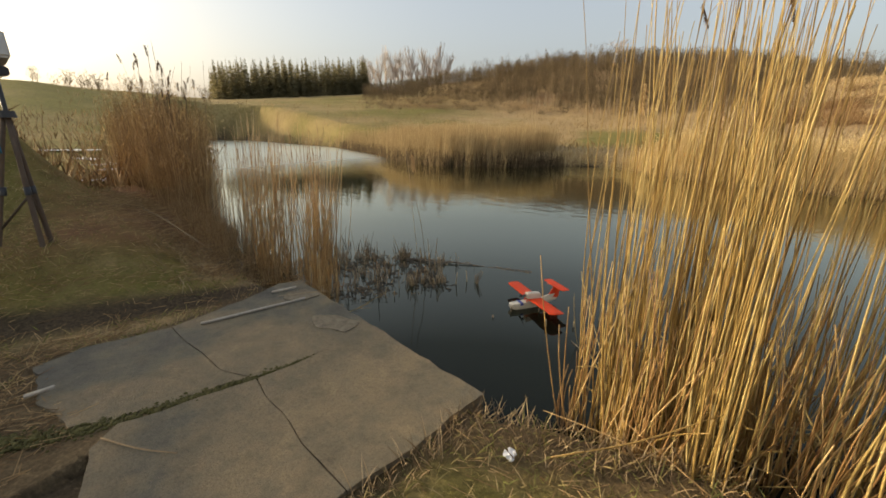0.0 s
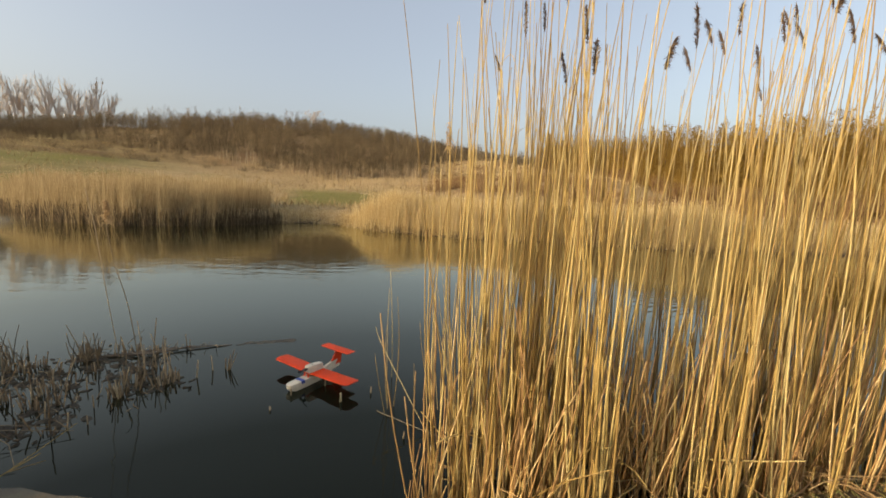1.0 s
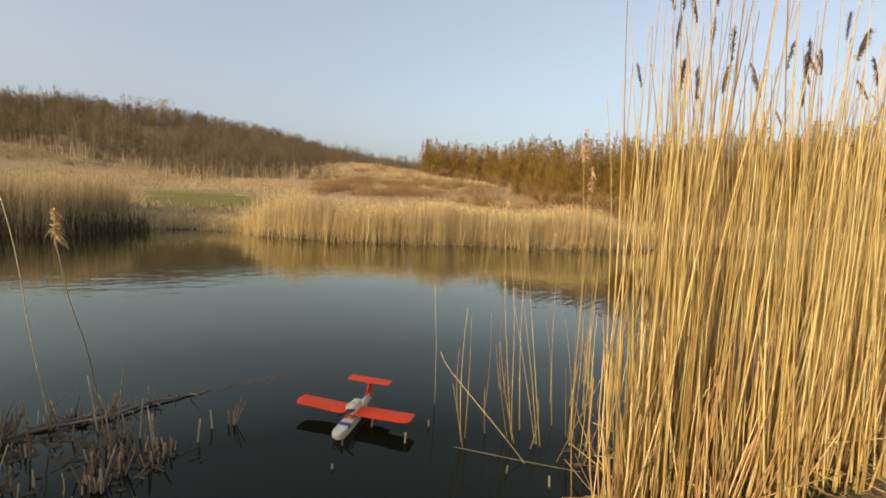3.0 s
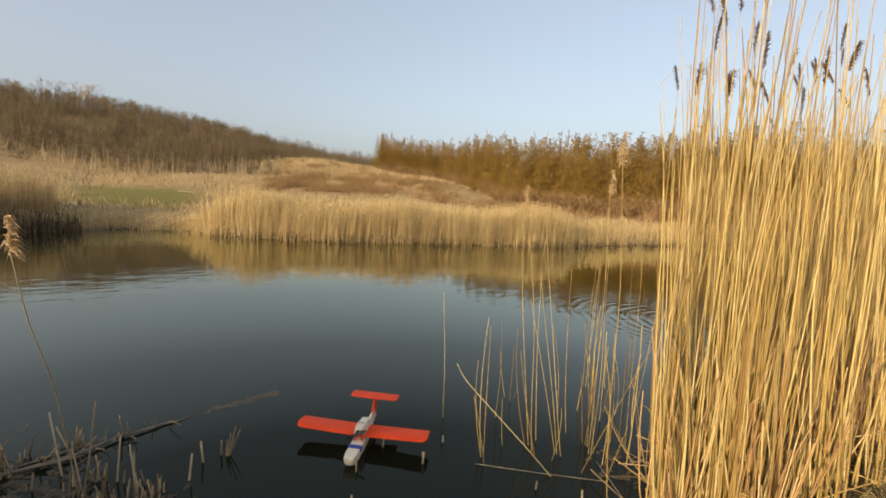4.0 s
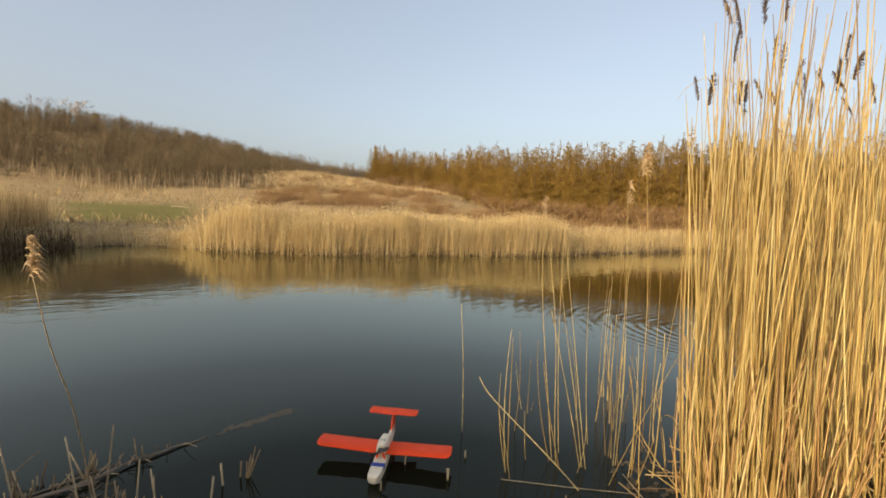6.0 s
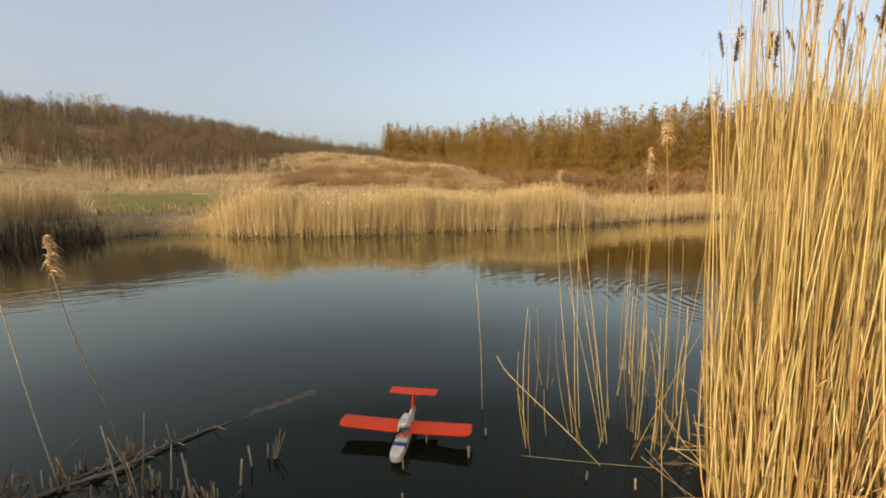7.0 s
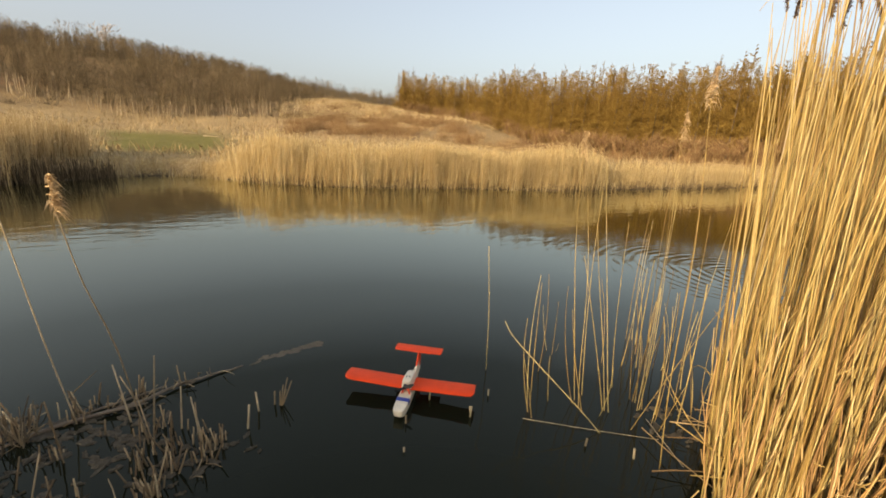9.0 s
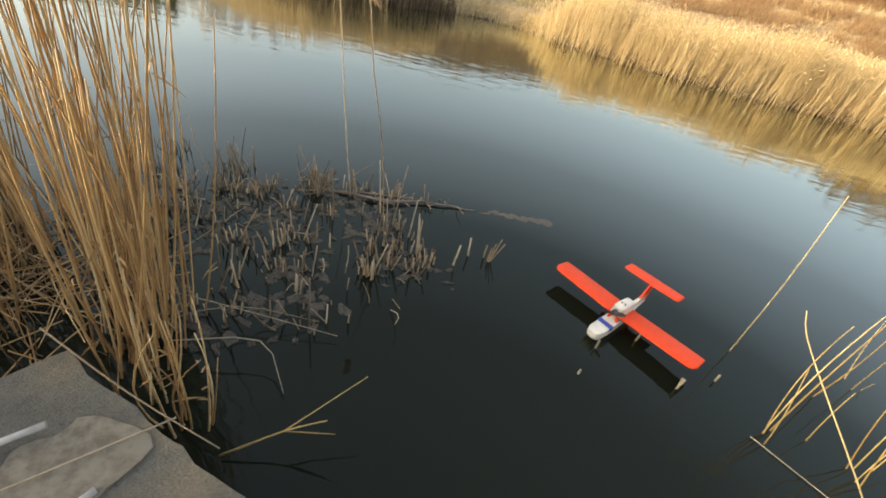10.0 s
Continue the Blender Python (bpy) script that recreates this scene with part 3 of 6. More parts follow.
def build_slab():
    slab = tagged(new("concrete_slab"), "cracked grey concrete slab with mossy joints at the water's edge", "slab", kind="structure")
    part("slab_piece", prism([(-0.50, 0.50), (-0.62, 0.30), (-0.55, -0.05), (-0.53, -0.775), (-0.2, -0.835), (0.08, -0.855), (0.40, -0.908), (0.655, -0.838), (0.74, -0.57), (0.775, -0.40), (0.86, -0.12), (0.93, 0.105)], -0.4, 0.300, chips=0.03, seed=1, worn=(0, 1, 2, 11)), M_CONCRETE, slab)
    part("slab_piece", prism([(0.935, 0.104), (0.864, -0.121), (0.781, -0.401), (0.765, -0.57), (0.69, -0.836), (0.92, -0.93), (1.15, -0.965), (1.39, -1.058), (1.79, -1.138), (1.90, -0.75), (2.0, -0.19)], -0.4, 0.303, chips=0.03, seed=2, worn=(8, 9, 10)), M_CONCRETE, slab)
    part("slab_piece", prism([(-0.532, -0.780), (-0.74, -1.30), (-0.70, -1.57), (-0.2, -1.68), (0.22, -1.66), (0.36, -1.50), (0.64, -0.850), (0.40, -0.914), (0.08, -0.861), (-0.2, -0.841)], -0.4, 0.298, chips=0.035, seed=3, worn=(0, 1, 2, 3, 4, 5)), M_CONCRETE, slab)
    part("slab_piece", prism([(0.69, -0.845), (0.42, -1.50), (0.52, -1.66), (0.84, -1.80), (1.1, -2.35), (1.72, -2.35), (1.76, -1.8), (1.788, -1.144), (1.388, -1.064), (1.15, -0.971), (0.92, -0.936)], -0.4, 0.304, chips=0.03, seed=4, worn=(0, 1, 2, 3, 4, 5, 6)), M_CONCRETE, slab)
    part("joint_soil", prism([(-0.5, 0.2), (0.7, 0.1), (1.8, -0.25), (1.7, -2.1), (0.9, -1.70), (0.5, -1.45), (0.3, -1.5), (-0.55, -1.4)], -0.3, 0.276, seed=9), M_MAT, slab, "dark soil filling the joints")
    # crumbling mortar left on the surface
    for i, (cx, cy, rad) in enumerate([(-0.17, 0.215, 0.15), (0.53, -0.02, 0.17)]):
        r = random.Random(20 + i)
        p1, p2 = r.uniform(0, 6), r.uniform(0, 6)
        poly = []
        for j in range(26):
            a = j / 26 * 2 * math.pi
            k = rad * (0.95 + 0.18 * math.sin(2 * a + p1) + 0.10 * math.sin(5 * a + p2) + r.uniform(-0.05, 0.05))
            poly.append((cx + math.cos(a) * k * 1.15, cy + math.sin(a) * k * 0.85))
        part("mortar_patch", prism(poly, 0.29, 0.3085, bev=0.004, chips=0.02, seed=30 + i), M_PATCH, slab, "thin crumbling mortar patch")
    # moss and soil in the joints
    line = [((0.775, -0.45), 0.03), ((0.67, -0.80), 0.05), ((0.55, -1.10), 0.07), ((0.40, -1.46), 0.09), ((0.22, -1.74), 0.12), ((0.0, -1.95), 0.13)]
    bm = bmesh.new()
    r = random.Random(5)
    for (p, w), (q, v) in zip(line, line[1:]):
        for k in range(260):
            t = r.random()
            ww = w + (v - w) * t
            c = (p[0] + (q[0] - p[0]) * t + r.gauss(0, ww * 0.34), p[1] + (q[1] - p[1]) * t + r.gauss(0, ww * 0.25), 0.293 + r.uniform(-0.008, 0.006))
            m = Matrix.Translation(c) @ Matrix.Rotation(r.random() * 6, 4, "Z") @ Matrix.Diagonal((r.uniform(0.7, 1.6), r.uniform(0.6, 1.2), r.uniform(0.5, 0.9), 1))
            bmesh.ops.create_icosphere(bm, subdivisions=1, radius=r.uniform(0.005, 0.014), matrix=m)
    part("joint_moss", bm, M_MOSS, slab, "dark green moss in the joint", smooth=True)
    return slab


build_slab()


def tube(pts, r0, r1, sides=7, fine=3):
    """One bent, tapered tube along a smooth line through the points."""
    p = np.array(pts, float)
    e = np.concatenate([[2 * p[0] - p[1]], p, [2 * p[-1] - p[-2]]])
    c = []
    for i in range(1, len(e) - 2):
        for t in np.arange(fine) / fine:
            c.append(0.5 * (2 * e[i] + (e[i + 1] - e[i - 1]) * t + (2 * e[i - 1] - 5 * e[i] + 4 * e[i + 1] - e[i + 2]) * t * t + (3 * e[i] - e[i - 1] - 3 * e[i + 1] + e[i + 2]) * t ** 3))
    c = np.array(c + [p[-1]])
    d = np.gradient(c, axis=0)
    d /= np.linalg.norm(d, axis=1, keepdims=True) + 1e-9
    ref = np.array([0, 0, 1.0]) if abs(d[:, 2]).mean() < 0.75 else np.array([1.0, 0, 0])
    u = np.cross(d, ref)
    u /= np.linalg.norm(u, axis=1, keepdims=True) + 1e-9
    w = np.cross(d, u)
    a = np.arange(sides) / sides * 2 * np.pi
    rad = np.linspace(r0, r1, len(c)) * (1 + 0.06 * np.sin(np.arange(len(c)) * 2.3))
    V = c[:, None] + (u[:, None] * np.cos(a)[None, :, None] + w[:, None] * np.sin(a)[None, :, None]) * rad[:, None, None]
    F = []
    for i in range(len(c) - 1):
        for j in range(sides):
            k = (j + 1) % sides
            x, y, z, q = i * sides + j, i * sides + k, (i + 1) * sides + k, (i + 1) * sides + j
            F += [(x, z, y), (x, q, z)]
    o = (len(c) - 1) * sides
    F += [(o, o + j + 1, o + j) for j in range(1, sides - 1)] + [(0, j, j + 1) for j in range(1, sides - 1)]
    return V.reshape(-1, 3), np.array(F)


def stick(name, pts, r0, r1, mat, label, category, group="", sides=7):
    return tagged(tri_object(name, *tube(pts, r0, r1, sides), mat, smooth=True), label, category, group)


stick("stick", [(-0.36, -0.63, 0.312), (-0.2, -0.2, 0.314), (-0.06, 0.18, 0.312)], 0.012, 0.010, M_WOODEN, "straight pale grey stick lying on the concrete slab", "stick")
stick("stick", [(-0.45, 0.10, 0.312), (-0.29, 0.265, 0.345)], 0.012, 0.010, M_WOODEN, "short pale cut stick lying on the concrete", "stick")
stick("twig", [(0.50, -1.60, 0.318), (0.75, -1.53, 0.322), (0.93, -1.44, 0.314)], 0.006, 0.003, M_STUB, "thin dark twig lying on the concrete slab", "twig")
stick("twig", [(-0.30, -1.70, 0.31), (-0.22, -1.58, 0.34)], 0.014, 0.011, M_WOODEN, "short broken pale stick on the soil", "twig")


# ---- the model flying boat ----
def loft(sections, mat_close=True):
    """A skin over rings of equal length, closed at both ends."""
    bm = bmesh.new()
    rings = [[bm.verts.new(p) for p in s] for s in sections]
    n = len(rings[0])
    for a, b in zip(rings, rings[1:]):
        for i in range(n):
            k = (i + 1) % n
            bm.faces.new((a[i], a[k], b[k], b[i]))
    bm.faces.new(rings[0][::-1])
    bm.faces.new(rings[-1])
    bmesh.ops.recalc_face_normals(bm, faces=bm.faces)
    return bm


def aerofoil(chord, thick, n=7):
    up = [(0.5 * (1 - math.cos(math.pi * i / n))) for i in range(n + 1)]
    yt = [thick * 5 * chord * (0.2969 * math.sqrt(u) - 0.126 * u - 0.3516 * u * u + 0.2843 * u ** 3 - 0.1015 * u ** 4) for u in up]
    return [(-u * chord, y * 1.15) for u, y in zip(up, yt)] + [(-u * chord, -y * 0.35) for u, y in list(zip(up, yt))[-2:0:-1]]


def build_plane():
    # nose along +x, port wing along +y
    plane = tagged(new("model_seaplane"), "small white foam model seaplane with orange wing and T-tail afloat", "model plane")
    hull = []
    for x, w, zt, zb in ((0.222, 0.022, 0.058, 0.030), (0.216, 0.035, 0.063, 0.014), (0.200, 0.044, 0.065, 0.002), (0.165, 0.049, 0.066, -0.012), (0.08, 0.051, 0.068, -0.022), (0.0, 0.050, 0.074, -0.022), (-0.10, 0.044, 0.078, -0.016), (-0.17, 0.034, 0.082, 0.004), (-0.26, 0.020, 0.080, 0.030), (-0.36, 0.010, 0.078, 0.050)):
        hull.append([(x, -w, zt * 0.55 + zb * 0.45), (x, -w, zt - 0.005), (x, -w * 0.93, zt), (x, w * 0.93, zt), (x, w, zt - 0.005), (x, w, zt * 0.55 + zb * 0.45), (x, w * 0.8, zb + 0.008), (x, 0, zb), (x, -w * 0.8, zb + 0.008)])
    hull = [[(x, y * 0.84, z) for x, y, z in ring] for ring in hull]
    h = part("hull", loft(hull), M_FOAM, plane, "white foam hull", smooth=False)
    bm = bmesh.new()
    vs = [bm.verts.new(p) for p in ((0.115, -0.0445, 0.045), (0.115, 0.0445, 0.045), (0.080, 0.0450, 0.045), (0.080, -0.0450, 0.045), (0.115, -0.0440, 0.0695), (0.115, 0.0440, 0.0695), (0.080, 0.0445, 0.0705), (0.080, -0.0445, 0.0705))]
    for f in ((4, 5, 6, 7), (0, 4, 7, 3), (1, 2, 6, 5), (0, 1, 5, 4), (3, 7, 6, 2), (0, 3, 2, 1)):
        bm.faces.new([vs[i] for i in f])
    bmesh.ops.recalc_face_normals(bm, faces=bm.faces)
    part("stripe", bm, M_BLUE, h, "blue tape stripe")
    secs = []
    for y, ch, dz, off in ((-0.464, 0.105, 0.018, -0.040), (-0.452, 0.142, 0.016, -0.012), (-0.435, 0.155, 0.014, -0.003), (-0.40, 0.160, 0.012, 0), (0, 0.168, 0, 0), (0.40, 0.160, 0.012, 0), (0.435, 0.155, 0.014, -0.003), (0.452, 0.142, 0.016, -0.012), (0.464, 0.105, 0.018, -0.040)):
        secs.append([(0.015 + off + u, y, 0.092 + dz + v) for u, v in aerofoil(ch, 0.12)])
    part("wing", loft(secs), M_ORANGE, plane, "orange film-covered wing", smooth=True)
    fin = [[(-0.235, s * 0.006, 0.078), (-0.375, s * 0.004, 0.075), (-0.395, s * 0.003, 0.215), (-0.315, s * 0.004, 0.215)] for s in (-1, 1)]
    part("fin", loft(fin), M_ORANGE, plane, "orange tail fin")
    fil = [[(-0.10, s * 0.020, 0.074), (-0.30, s * 0.008, 0.078), (-0.33, s * 0.006, 0.125), (-0.25, s * 0.007, 0.118)] for s in (-1, 1)]
    part("tail_boom_fairing", loft(fil), M_FOAM, plane, "white foam tail fairing")
    secs = [[(-0.278 + off + u, y, 0.222 + v) for u, v in aerofoil(ch, 0.07)] for y, ch, off in ((-0.180, 0.085, -0.022), (-0.168, 0.108, -0.006), (0, 0.115, 0), (0.168, 0.108, -0.006), (0.180, 0.085, -0.022))]
    part("tailplane", loft(secs), M_ORANGE, plane, "orange tailplane", smooth=True)
    pod = [[(x, -w, z0 + 0.008), (x, -w * 0.8, z1 - 0.004), (x, -w * 0.5, z1), (x, w * 0.5, z1), (x, w * 0.8, z1 - 0.004), (x, w, z0 + 0.008), (x, w * 0.7, z0), (x, -w * 0.7, z0)] for x, w, z0, z1 in ((0.030, 0.029, 0.112, 0.158), (0.022, 0.035, 0.102, 0.166), (-0.03, 0.036, 0.098, 0.168), (-0.125, 0.034, 0.098, 0.158), (-0.140, 0.026, 0.104, 0.148))]
    p = part("motor_pod", loft(pod), M_FOAM, plane, "white motor pod")
    for y in (-0.010, 0.010):
        bm = bmesh.new()
        bmesh.ops.create_cone(bm, cap_ends=True, segments=10, radius1=0.004, radius2=0.004, depth=0.006, matrix=Matrix.Translation((-0.02, y, 0.1705)))
        part("vent_hole", bm, M_BLACK, p, "small black vent hole")
    bm = bmesh.new()
    bmesh.ops.create_cone(bm, cap_ends=True, segments=14, radius1=0.015, radius2=0.013, depth=0.024, matrix=Matrix.Translation((0.056, 0, 0.138)) @ Matrix.Rotation(radians(90), 4, "Y"))
    part("motor", bm, M_BLACK, p, "black electric motor")
    secs = []
    for y, c, tw in ((-0.075, 0.004, 10), (-0.05, 0.013, 14), (-0.02, 0.012, 30), (0, 0.008, 45), (0.02, 0.012, 150), (0.05, 0.013, 166), (0.075, 0.004, 170)):
        a = radians(tw)
        secs.append([(0.072 + math.sin(a) * c * k + e * 0.0012 * math.cos(a), y, 0.138 + math.cos(a) * c * k - e * 0.0012 * math.sin(a)) for k, e in ((-1, 1), (1, 1), (1, -1), (-1, -1))])
    prop = part("propeller", loft(secs), M_BLACK, plane, "dark two-bladed propeller")
    prop.matrix_basis = Matrix.Translation((0, 0, 0.138)) @ Matrix.Rotation(radians(28), 4, "X") @ Matrix.Translation((0, 0, -0.138))
    for s in (-1, 1):
        bm = bmesh.new()
        bmesh.ops.create_cone(bm, cap_ends=True, segments=6, radius1=0.006, radius2=0.006, depth=0.05, matrix=Matrix.Translation((0.03, s * 0.022, 0.088)) @ Matrix.Rotation(radians(18 * s), 4, "X"))
        part("strut", bm, M_ORANGE, p, "orange pod strut")
    plane.matrix_basis = pose(1.56, 1.79, 0.0, 0, -1.5, -129.0)
    return plane


build_plane()


# ---- reeds ----
def plume(n, length, spread, droop=0.25, wide=0.016):
    """A seed head: fine drooping sprays along the top of a stem."""
    t = rng.random(n) ** 0.8
    b = np.stack([rng.normal(0, 0.003, n), rng.normal(0, 0.003, n), t * length], 1)
    a = rng.normal(0.6, 0.9, n)
    L = (0.35 + 0.65 * (1 - t)) * spread * rng.uniform(0.6, 1.2, n)
    e = b + np.stack([np.cos(a) * L * 0.55, np.sin(a) * L * 0.55, L * rng.uniform(0.2, 1.0, n)], 1) + rng.normal(0, 0.12 * spread, (n, 3))
    return blades(b, e, wide, droop, 2)


def reed_tops(n, base, hgt, lean_x, lean_y, wob=0.04):
    top = base.copy()
    top[:, 0] += hgt * (lean_x + rng.normal(0, wob, n))
    top[:, 1] += hgt * (lean_y + rng.normal(0, wob, n))
    top[:, 2] += hgt
    return top


def inside(poly, n):
    poly = np.array(poly, float)
    lo, hi = poly.min(0), poly.max(0)
    out = np.zeros((0, 2))
    a, b = poly, np.roll(poly, -1, axis=0)
    while len(out) < n:
        p = rng.uniform(lo, hi, (n * 3, 2))
        x, y = p[:, None, 0], p[:, None, 1]
        c = ((a[:, 1] > y) != (b[:, 1] > y)) & (x < (b[:, 0] - a[:, 0]) * (y - a[:, 1]) / (b[:, 1] - a[:, 1] + 1e-12) + a[:, 0])
        out = np.concatenate([out, p[c.sum(1) % 2 == 1]])
    return out[:n]


def clumped(poly, n, tufts, spread):
    """Places in small tufts inside an outline."""
    c = inside(poly, tufts)
    return c[rng.integers(0, tufts, n)] + rng.normal(0, spread, (n, 2))


def reed_base(p):
    z = np.minimum(height(p[:, 0], p[:, 1]), 0.3) - 0.05
    return np.concatenate([p, np.maximum(z, -0.35)[:, None]], 1)


def leaves_on(base, top, n, length, width):
    k = rng.integers(0, len(base), n)
    t = rng.uniform(0.2, 0.9, n)[:, None]
    b = base[k] + (top[k] - base[k]) * t
    a = rng.uniform(0, 2 * np.pi, n)
    L = length * rng.uniform(0.5, 1.2, n)
    e = b + np.stack([np.cos(a) * L * 0.35 + L * 0.2, np.sin(a) * L * 0.35, L * rng.uniform(-0.3, 0.9, n)], 1)
    return blades(b, e, width, 0.25, 3)


def sway(vf, n, base, amp, wave=2.4):
    """Bends N tubes of one set in slow S-curves above their feet."""
    V, F = vf
    V = V.reshape(n, -1, 3).copy()
    z = V[:, :, 2] - base[:, None, 2]
    for ax in (0, 1):
        k, ph = rng.normal(wave, 0.5, n)[:, None], rng.uniform(0, 6.28, n)[:, None]
        a = rng.normal(0, amp, n)[:, None]
        V[:, :, ax] += a * (np.sin(k * z + ph) - np.sin(ph))
    return V.reshape(-1, 3), F


def big_head():
    """A drooping one-sided seed head of many fine sprays."""
    n = 260
    t = rng.random(n)
    b = np.stack([0.05 * t ** 2, np.zeros(n), t * 0.20], 1)
    L = (0.3 + 0.7 * np.sin(np.pi * (0.15 + 0.8 * (1 - t)))) * rng.uniform(0.04, 0.10, n)
    a = rng.normal(0, 0.55, n)
    e = b + np.stack([np.cos(a) * L * 0.55, np.sin(a) * L * 0.6, L * rng.uniform(0.1, 0.9, n)], 1)
    return blades(b, e + rng.normal(0, 0.008, (n, 3)), 0.0055, rng.uniform(0.1, 0.9, (n, 1)), 2)


def within_bed(p):
    """Keeps the places on the landward side of the bed's open edge."""
    return p[p[:, 1] < 0.445 * (p[:, 0] - 0.5) - 0.54 + rng.normal(0, 0.012, len(p))]


def build_near_reeds():
    """The tall straw-coloured bed on the right bank: single stems in front, the mass behind."""
    bed = tagged(new("reed_bed"), "tall bed of dry straw-yellow reeds leaning over the bank", "reeds")
    kinds, tips = [], []
    for i in range(24):
        h = 2.2 + 0.042 * i
        foot = np.zeros((1, 3))
        st = stems(foot, [(0, 0, h)], rng.uniform(0.0046, 0.0068), 0.0017, [rng.normal(0, 0.05, 3) * np.array([1, 1, 0])], 14, 5)
        st = sway(st, 1, foot, 0.016)
        c = st[0].reshape(15, 5, 3).mean(1)
        sets = [st]
        for k in range(2, 12, 2):
            sets.append(stems([c[k] - (0, 0, 0.008)], [c[k] + (0, 0, 0.008)], 0.0072 - 0.00042 * k, 0.0066 - 0.00042 * k, None, 1, 5))
        kinds.append(tri_data("reed_stem", *join(*sets), M_REED_OB, True))
        tips.append(c[-1])
    heads = [tri_data("seed_head", *big_head(), M_PLUME) for _ in range(5)]

    def single(p, i):
        lean = -0.01 + 0.024 * np.clip(p[0] - 2.4, 0, 3) + rng.normal(0, 0.034)
        ly = 0.03 + rng.normal(0, 0.034)
        d = Vector((lean, ly, 1)).normalized()
        k = int(rng.integers(24))
        s = rng.uniform(0.8, 1.06) if rng.random() < 0.7 else rng.uniform(0.35, 0.75)
        w = rng.uniform(0.8, 1.25)
        m = Matrix.Translation(Vector(p)) @ d.to_track_quat("Z", "Y").to_matrix().to_4x4() @ Matrix.Rotation(rng.uniform(0, 6.28), 4, "Z") @ Matrix.Diagonal((w, w, s, 1))
        ob = put(new("reed_stem", kinds[k]), m, bed)
        if s * tips[k][2] > 2.84 and rng.random() < 0.2:
            put(new("seed_head", heads[int(rng.integers(5))]), Matrix.Translation(Vector(tips[k]) - Vector((0, 0, 0.05))) @ Matrix.Rotation(rng.uniform(0, 6.28), 4, "Z"), ob)

    front = np.concatenate([clumped([(2.36, 0.32), (2.44, 0.18), (2.75, 0.02), (3.25, 0.06), (3.25, 0.68), (2.9, 0.54)], 118, 28, 0.022), clumped([(2.85, 0.03), (5.2, 0.10), (5.2, 0.75), (3.0, 0.65)], 182, 60, 0.05), clumped([(3.05, -0.18), (5.4, -0.22), (5.4, 0.1), (3.1, 0.05)], 70, 26, 0.04)])
    for i, p in enumerate(reed_base(within_bed(front))):
        single(p, i)
    # tall thin stems that carry the dark nodding heads
    for p in reed_base(np.concatenate([clumped([(2.42, 0.28), (2.7, 0.1), (3.2, 0.1), (3.2, 0.6), (2.9, 0.5)], 11, 10, 0.04), clumped([(3.1, 0.1), (5.4, 0.15), (5.4, 0.8), (3.2, 0.7)], 17, 16, 0.06)])):
        d = Vector((rng.normal(0.0, 0.035), rng.normal(0.03, 0.03), 1)).normalized()
        k = int(rng.integers(24))
        s = rng.uniform(2.58, 3.15) / tips[k][2]
        m = Matrix.Translation(Vector(p)) @ d.to_track_quat("Z", "Y").to_matrix().to_4x4() @ Matrix.Diagonal((0.75, 0.75, s, 1))
        ob = put(new("reed_stem", kinds[k]), m, bed)
        size = rng.uniform(0.6, 0.95)
        head = Matrix.Translation(Vector(tips[k]) - Vector((0, 0, 0.04))) @ Matrix.Rotation(rng.normal(-0.4, 0.7), 4, "Z") @ Matrix.Rotation(rng.uniform(-0.1, 0.45), 4, "Y") @ Matrix.Diagonal((size * 0.8, size * 0.8, size / s, 1))
        put(new("seed_head", heads[int(rng.integers(5))]), head, ob)
    mass = np.concatenate([clumped([(2.44, 0.28), (2.6, 0.12), (3.25, 0.10), (3.2, 0.62), (2.9, 0.48)], 80, 22, 0.03), clumped([(3.1, 0.0), (6.5, 0.1), (7, 1.1), (3.3, 0.8)], 380, 110, 0.07), clumped([(6, 0.1), (18, 1.0), (18, 2.0), (6, 0.9)], 260, 60, 0.1)])
    b = reed_base(within_bed(mass))
    n = len(b)
    h = np.where(rng.random(n) < 0.45, rng.uniform(1.9, 2.8, n), rng.uniform(0.4, 1.6, n))
    t = reed_tops(n, b, h, -0.01 + 0.024 * np.clip(b[:, 0] - 2.4, 0, 3), 0.03, 0.045)
    st = sway(stems(b, t, rng.uniform(0.0038, 0.0058, n), 0.0015, rng.normal(0, 0.04, (n, 3)) * (1, 1, 0), 8, 5), n, b, 0.02)
    tagged(tri_object("reed_mass", *st, M_REED, bed, True), "densely packed dry reed stems", kind="stuff")
    lv = leaves_on(b, t, 70, 0.24, 0.007)
    tagged(tri_object("reed_leaves", *lv, M_REED, bed), "withered narrow reed leaves", kind="stuff")
    # lower stems, many of them snapped, that fill the foot of the bed
    p = clumped([(2.36, 0.3), (2.45, 0.1), (2.75, -0.05), (5.2, -0.05), (5.4, 0.7), (3.3, 0.7), (2.9, 0.54)], 840, 150, 0.04)
    b = reed_base(within_bed(p))
    n = len(b)
    h = rng.uniform(0.15, 1.25, n) ** 1.0
    t = reed_tops(n, b, h, 0.04, 0.02, 0.12)
    st = sway(stems(b, t, rng.uniform(0.0035, 0.0058, n), 0.0028, rng.normal(0, 0.02, (n, 3)) * (1, 1, 0), 4, 5), n, b, 0.02)
    tagged(tri_object("broken_straw", *st, M_RUST, bed, True), "short broken reed stems", kind="stuff")
    # fallen straw criss-crossing the foot
    n = 120
    p = clumped([(2.35, 0.15), (2.6, -0.3), (5.4, -0.35), (5.2, 0.5), (3.2, 0.7), (2.6, 0.6)], n, 60, 0.1)
    z = np.maximum(height(p[:, 0], p[:, 1]), 0.0)
    a = rng.uniform(0, 2 * np.pi, n)
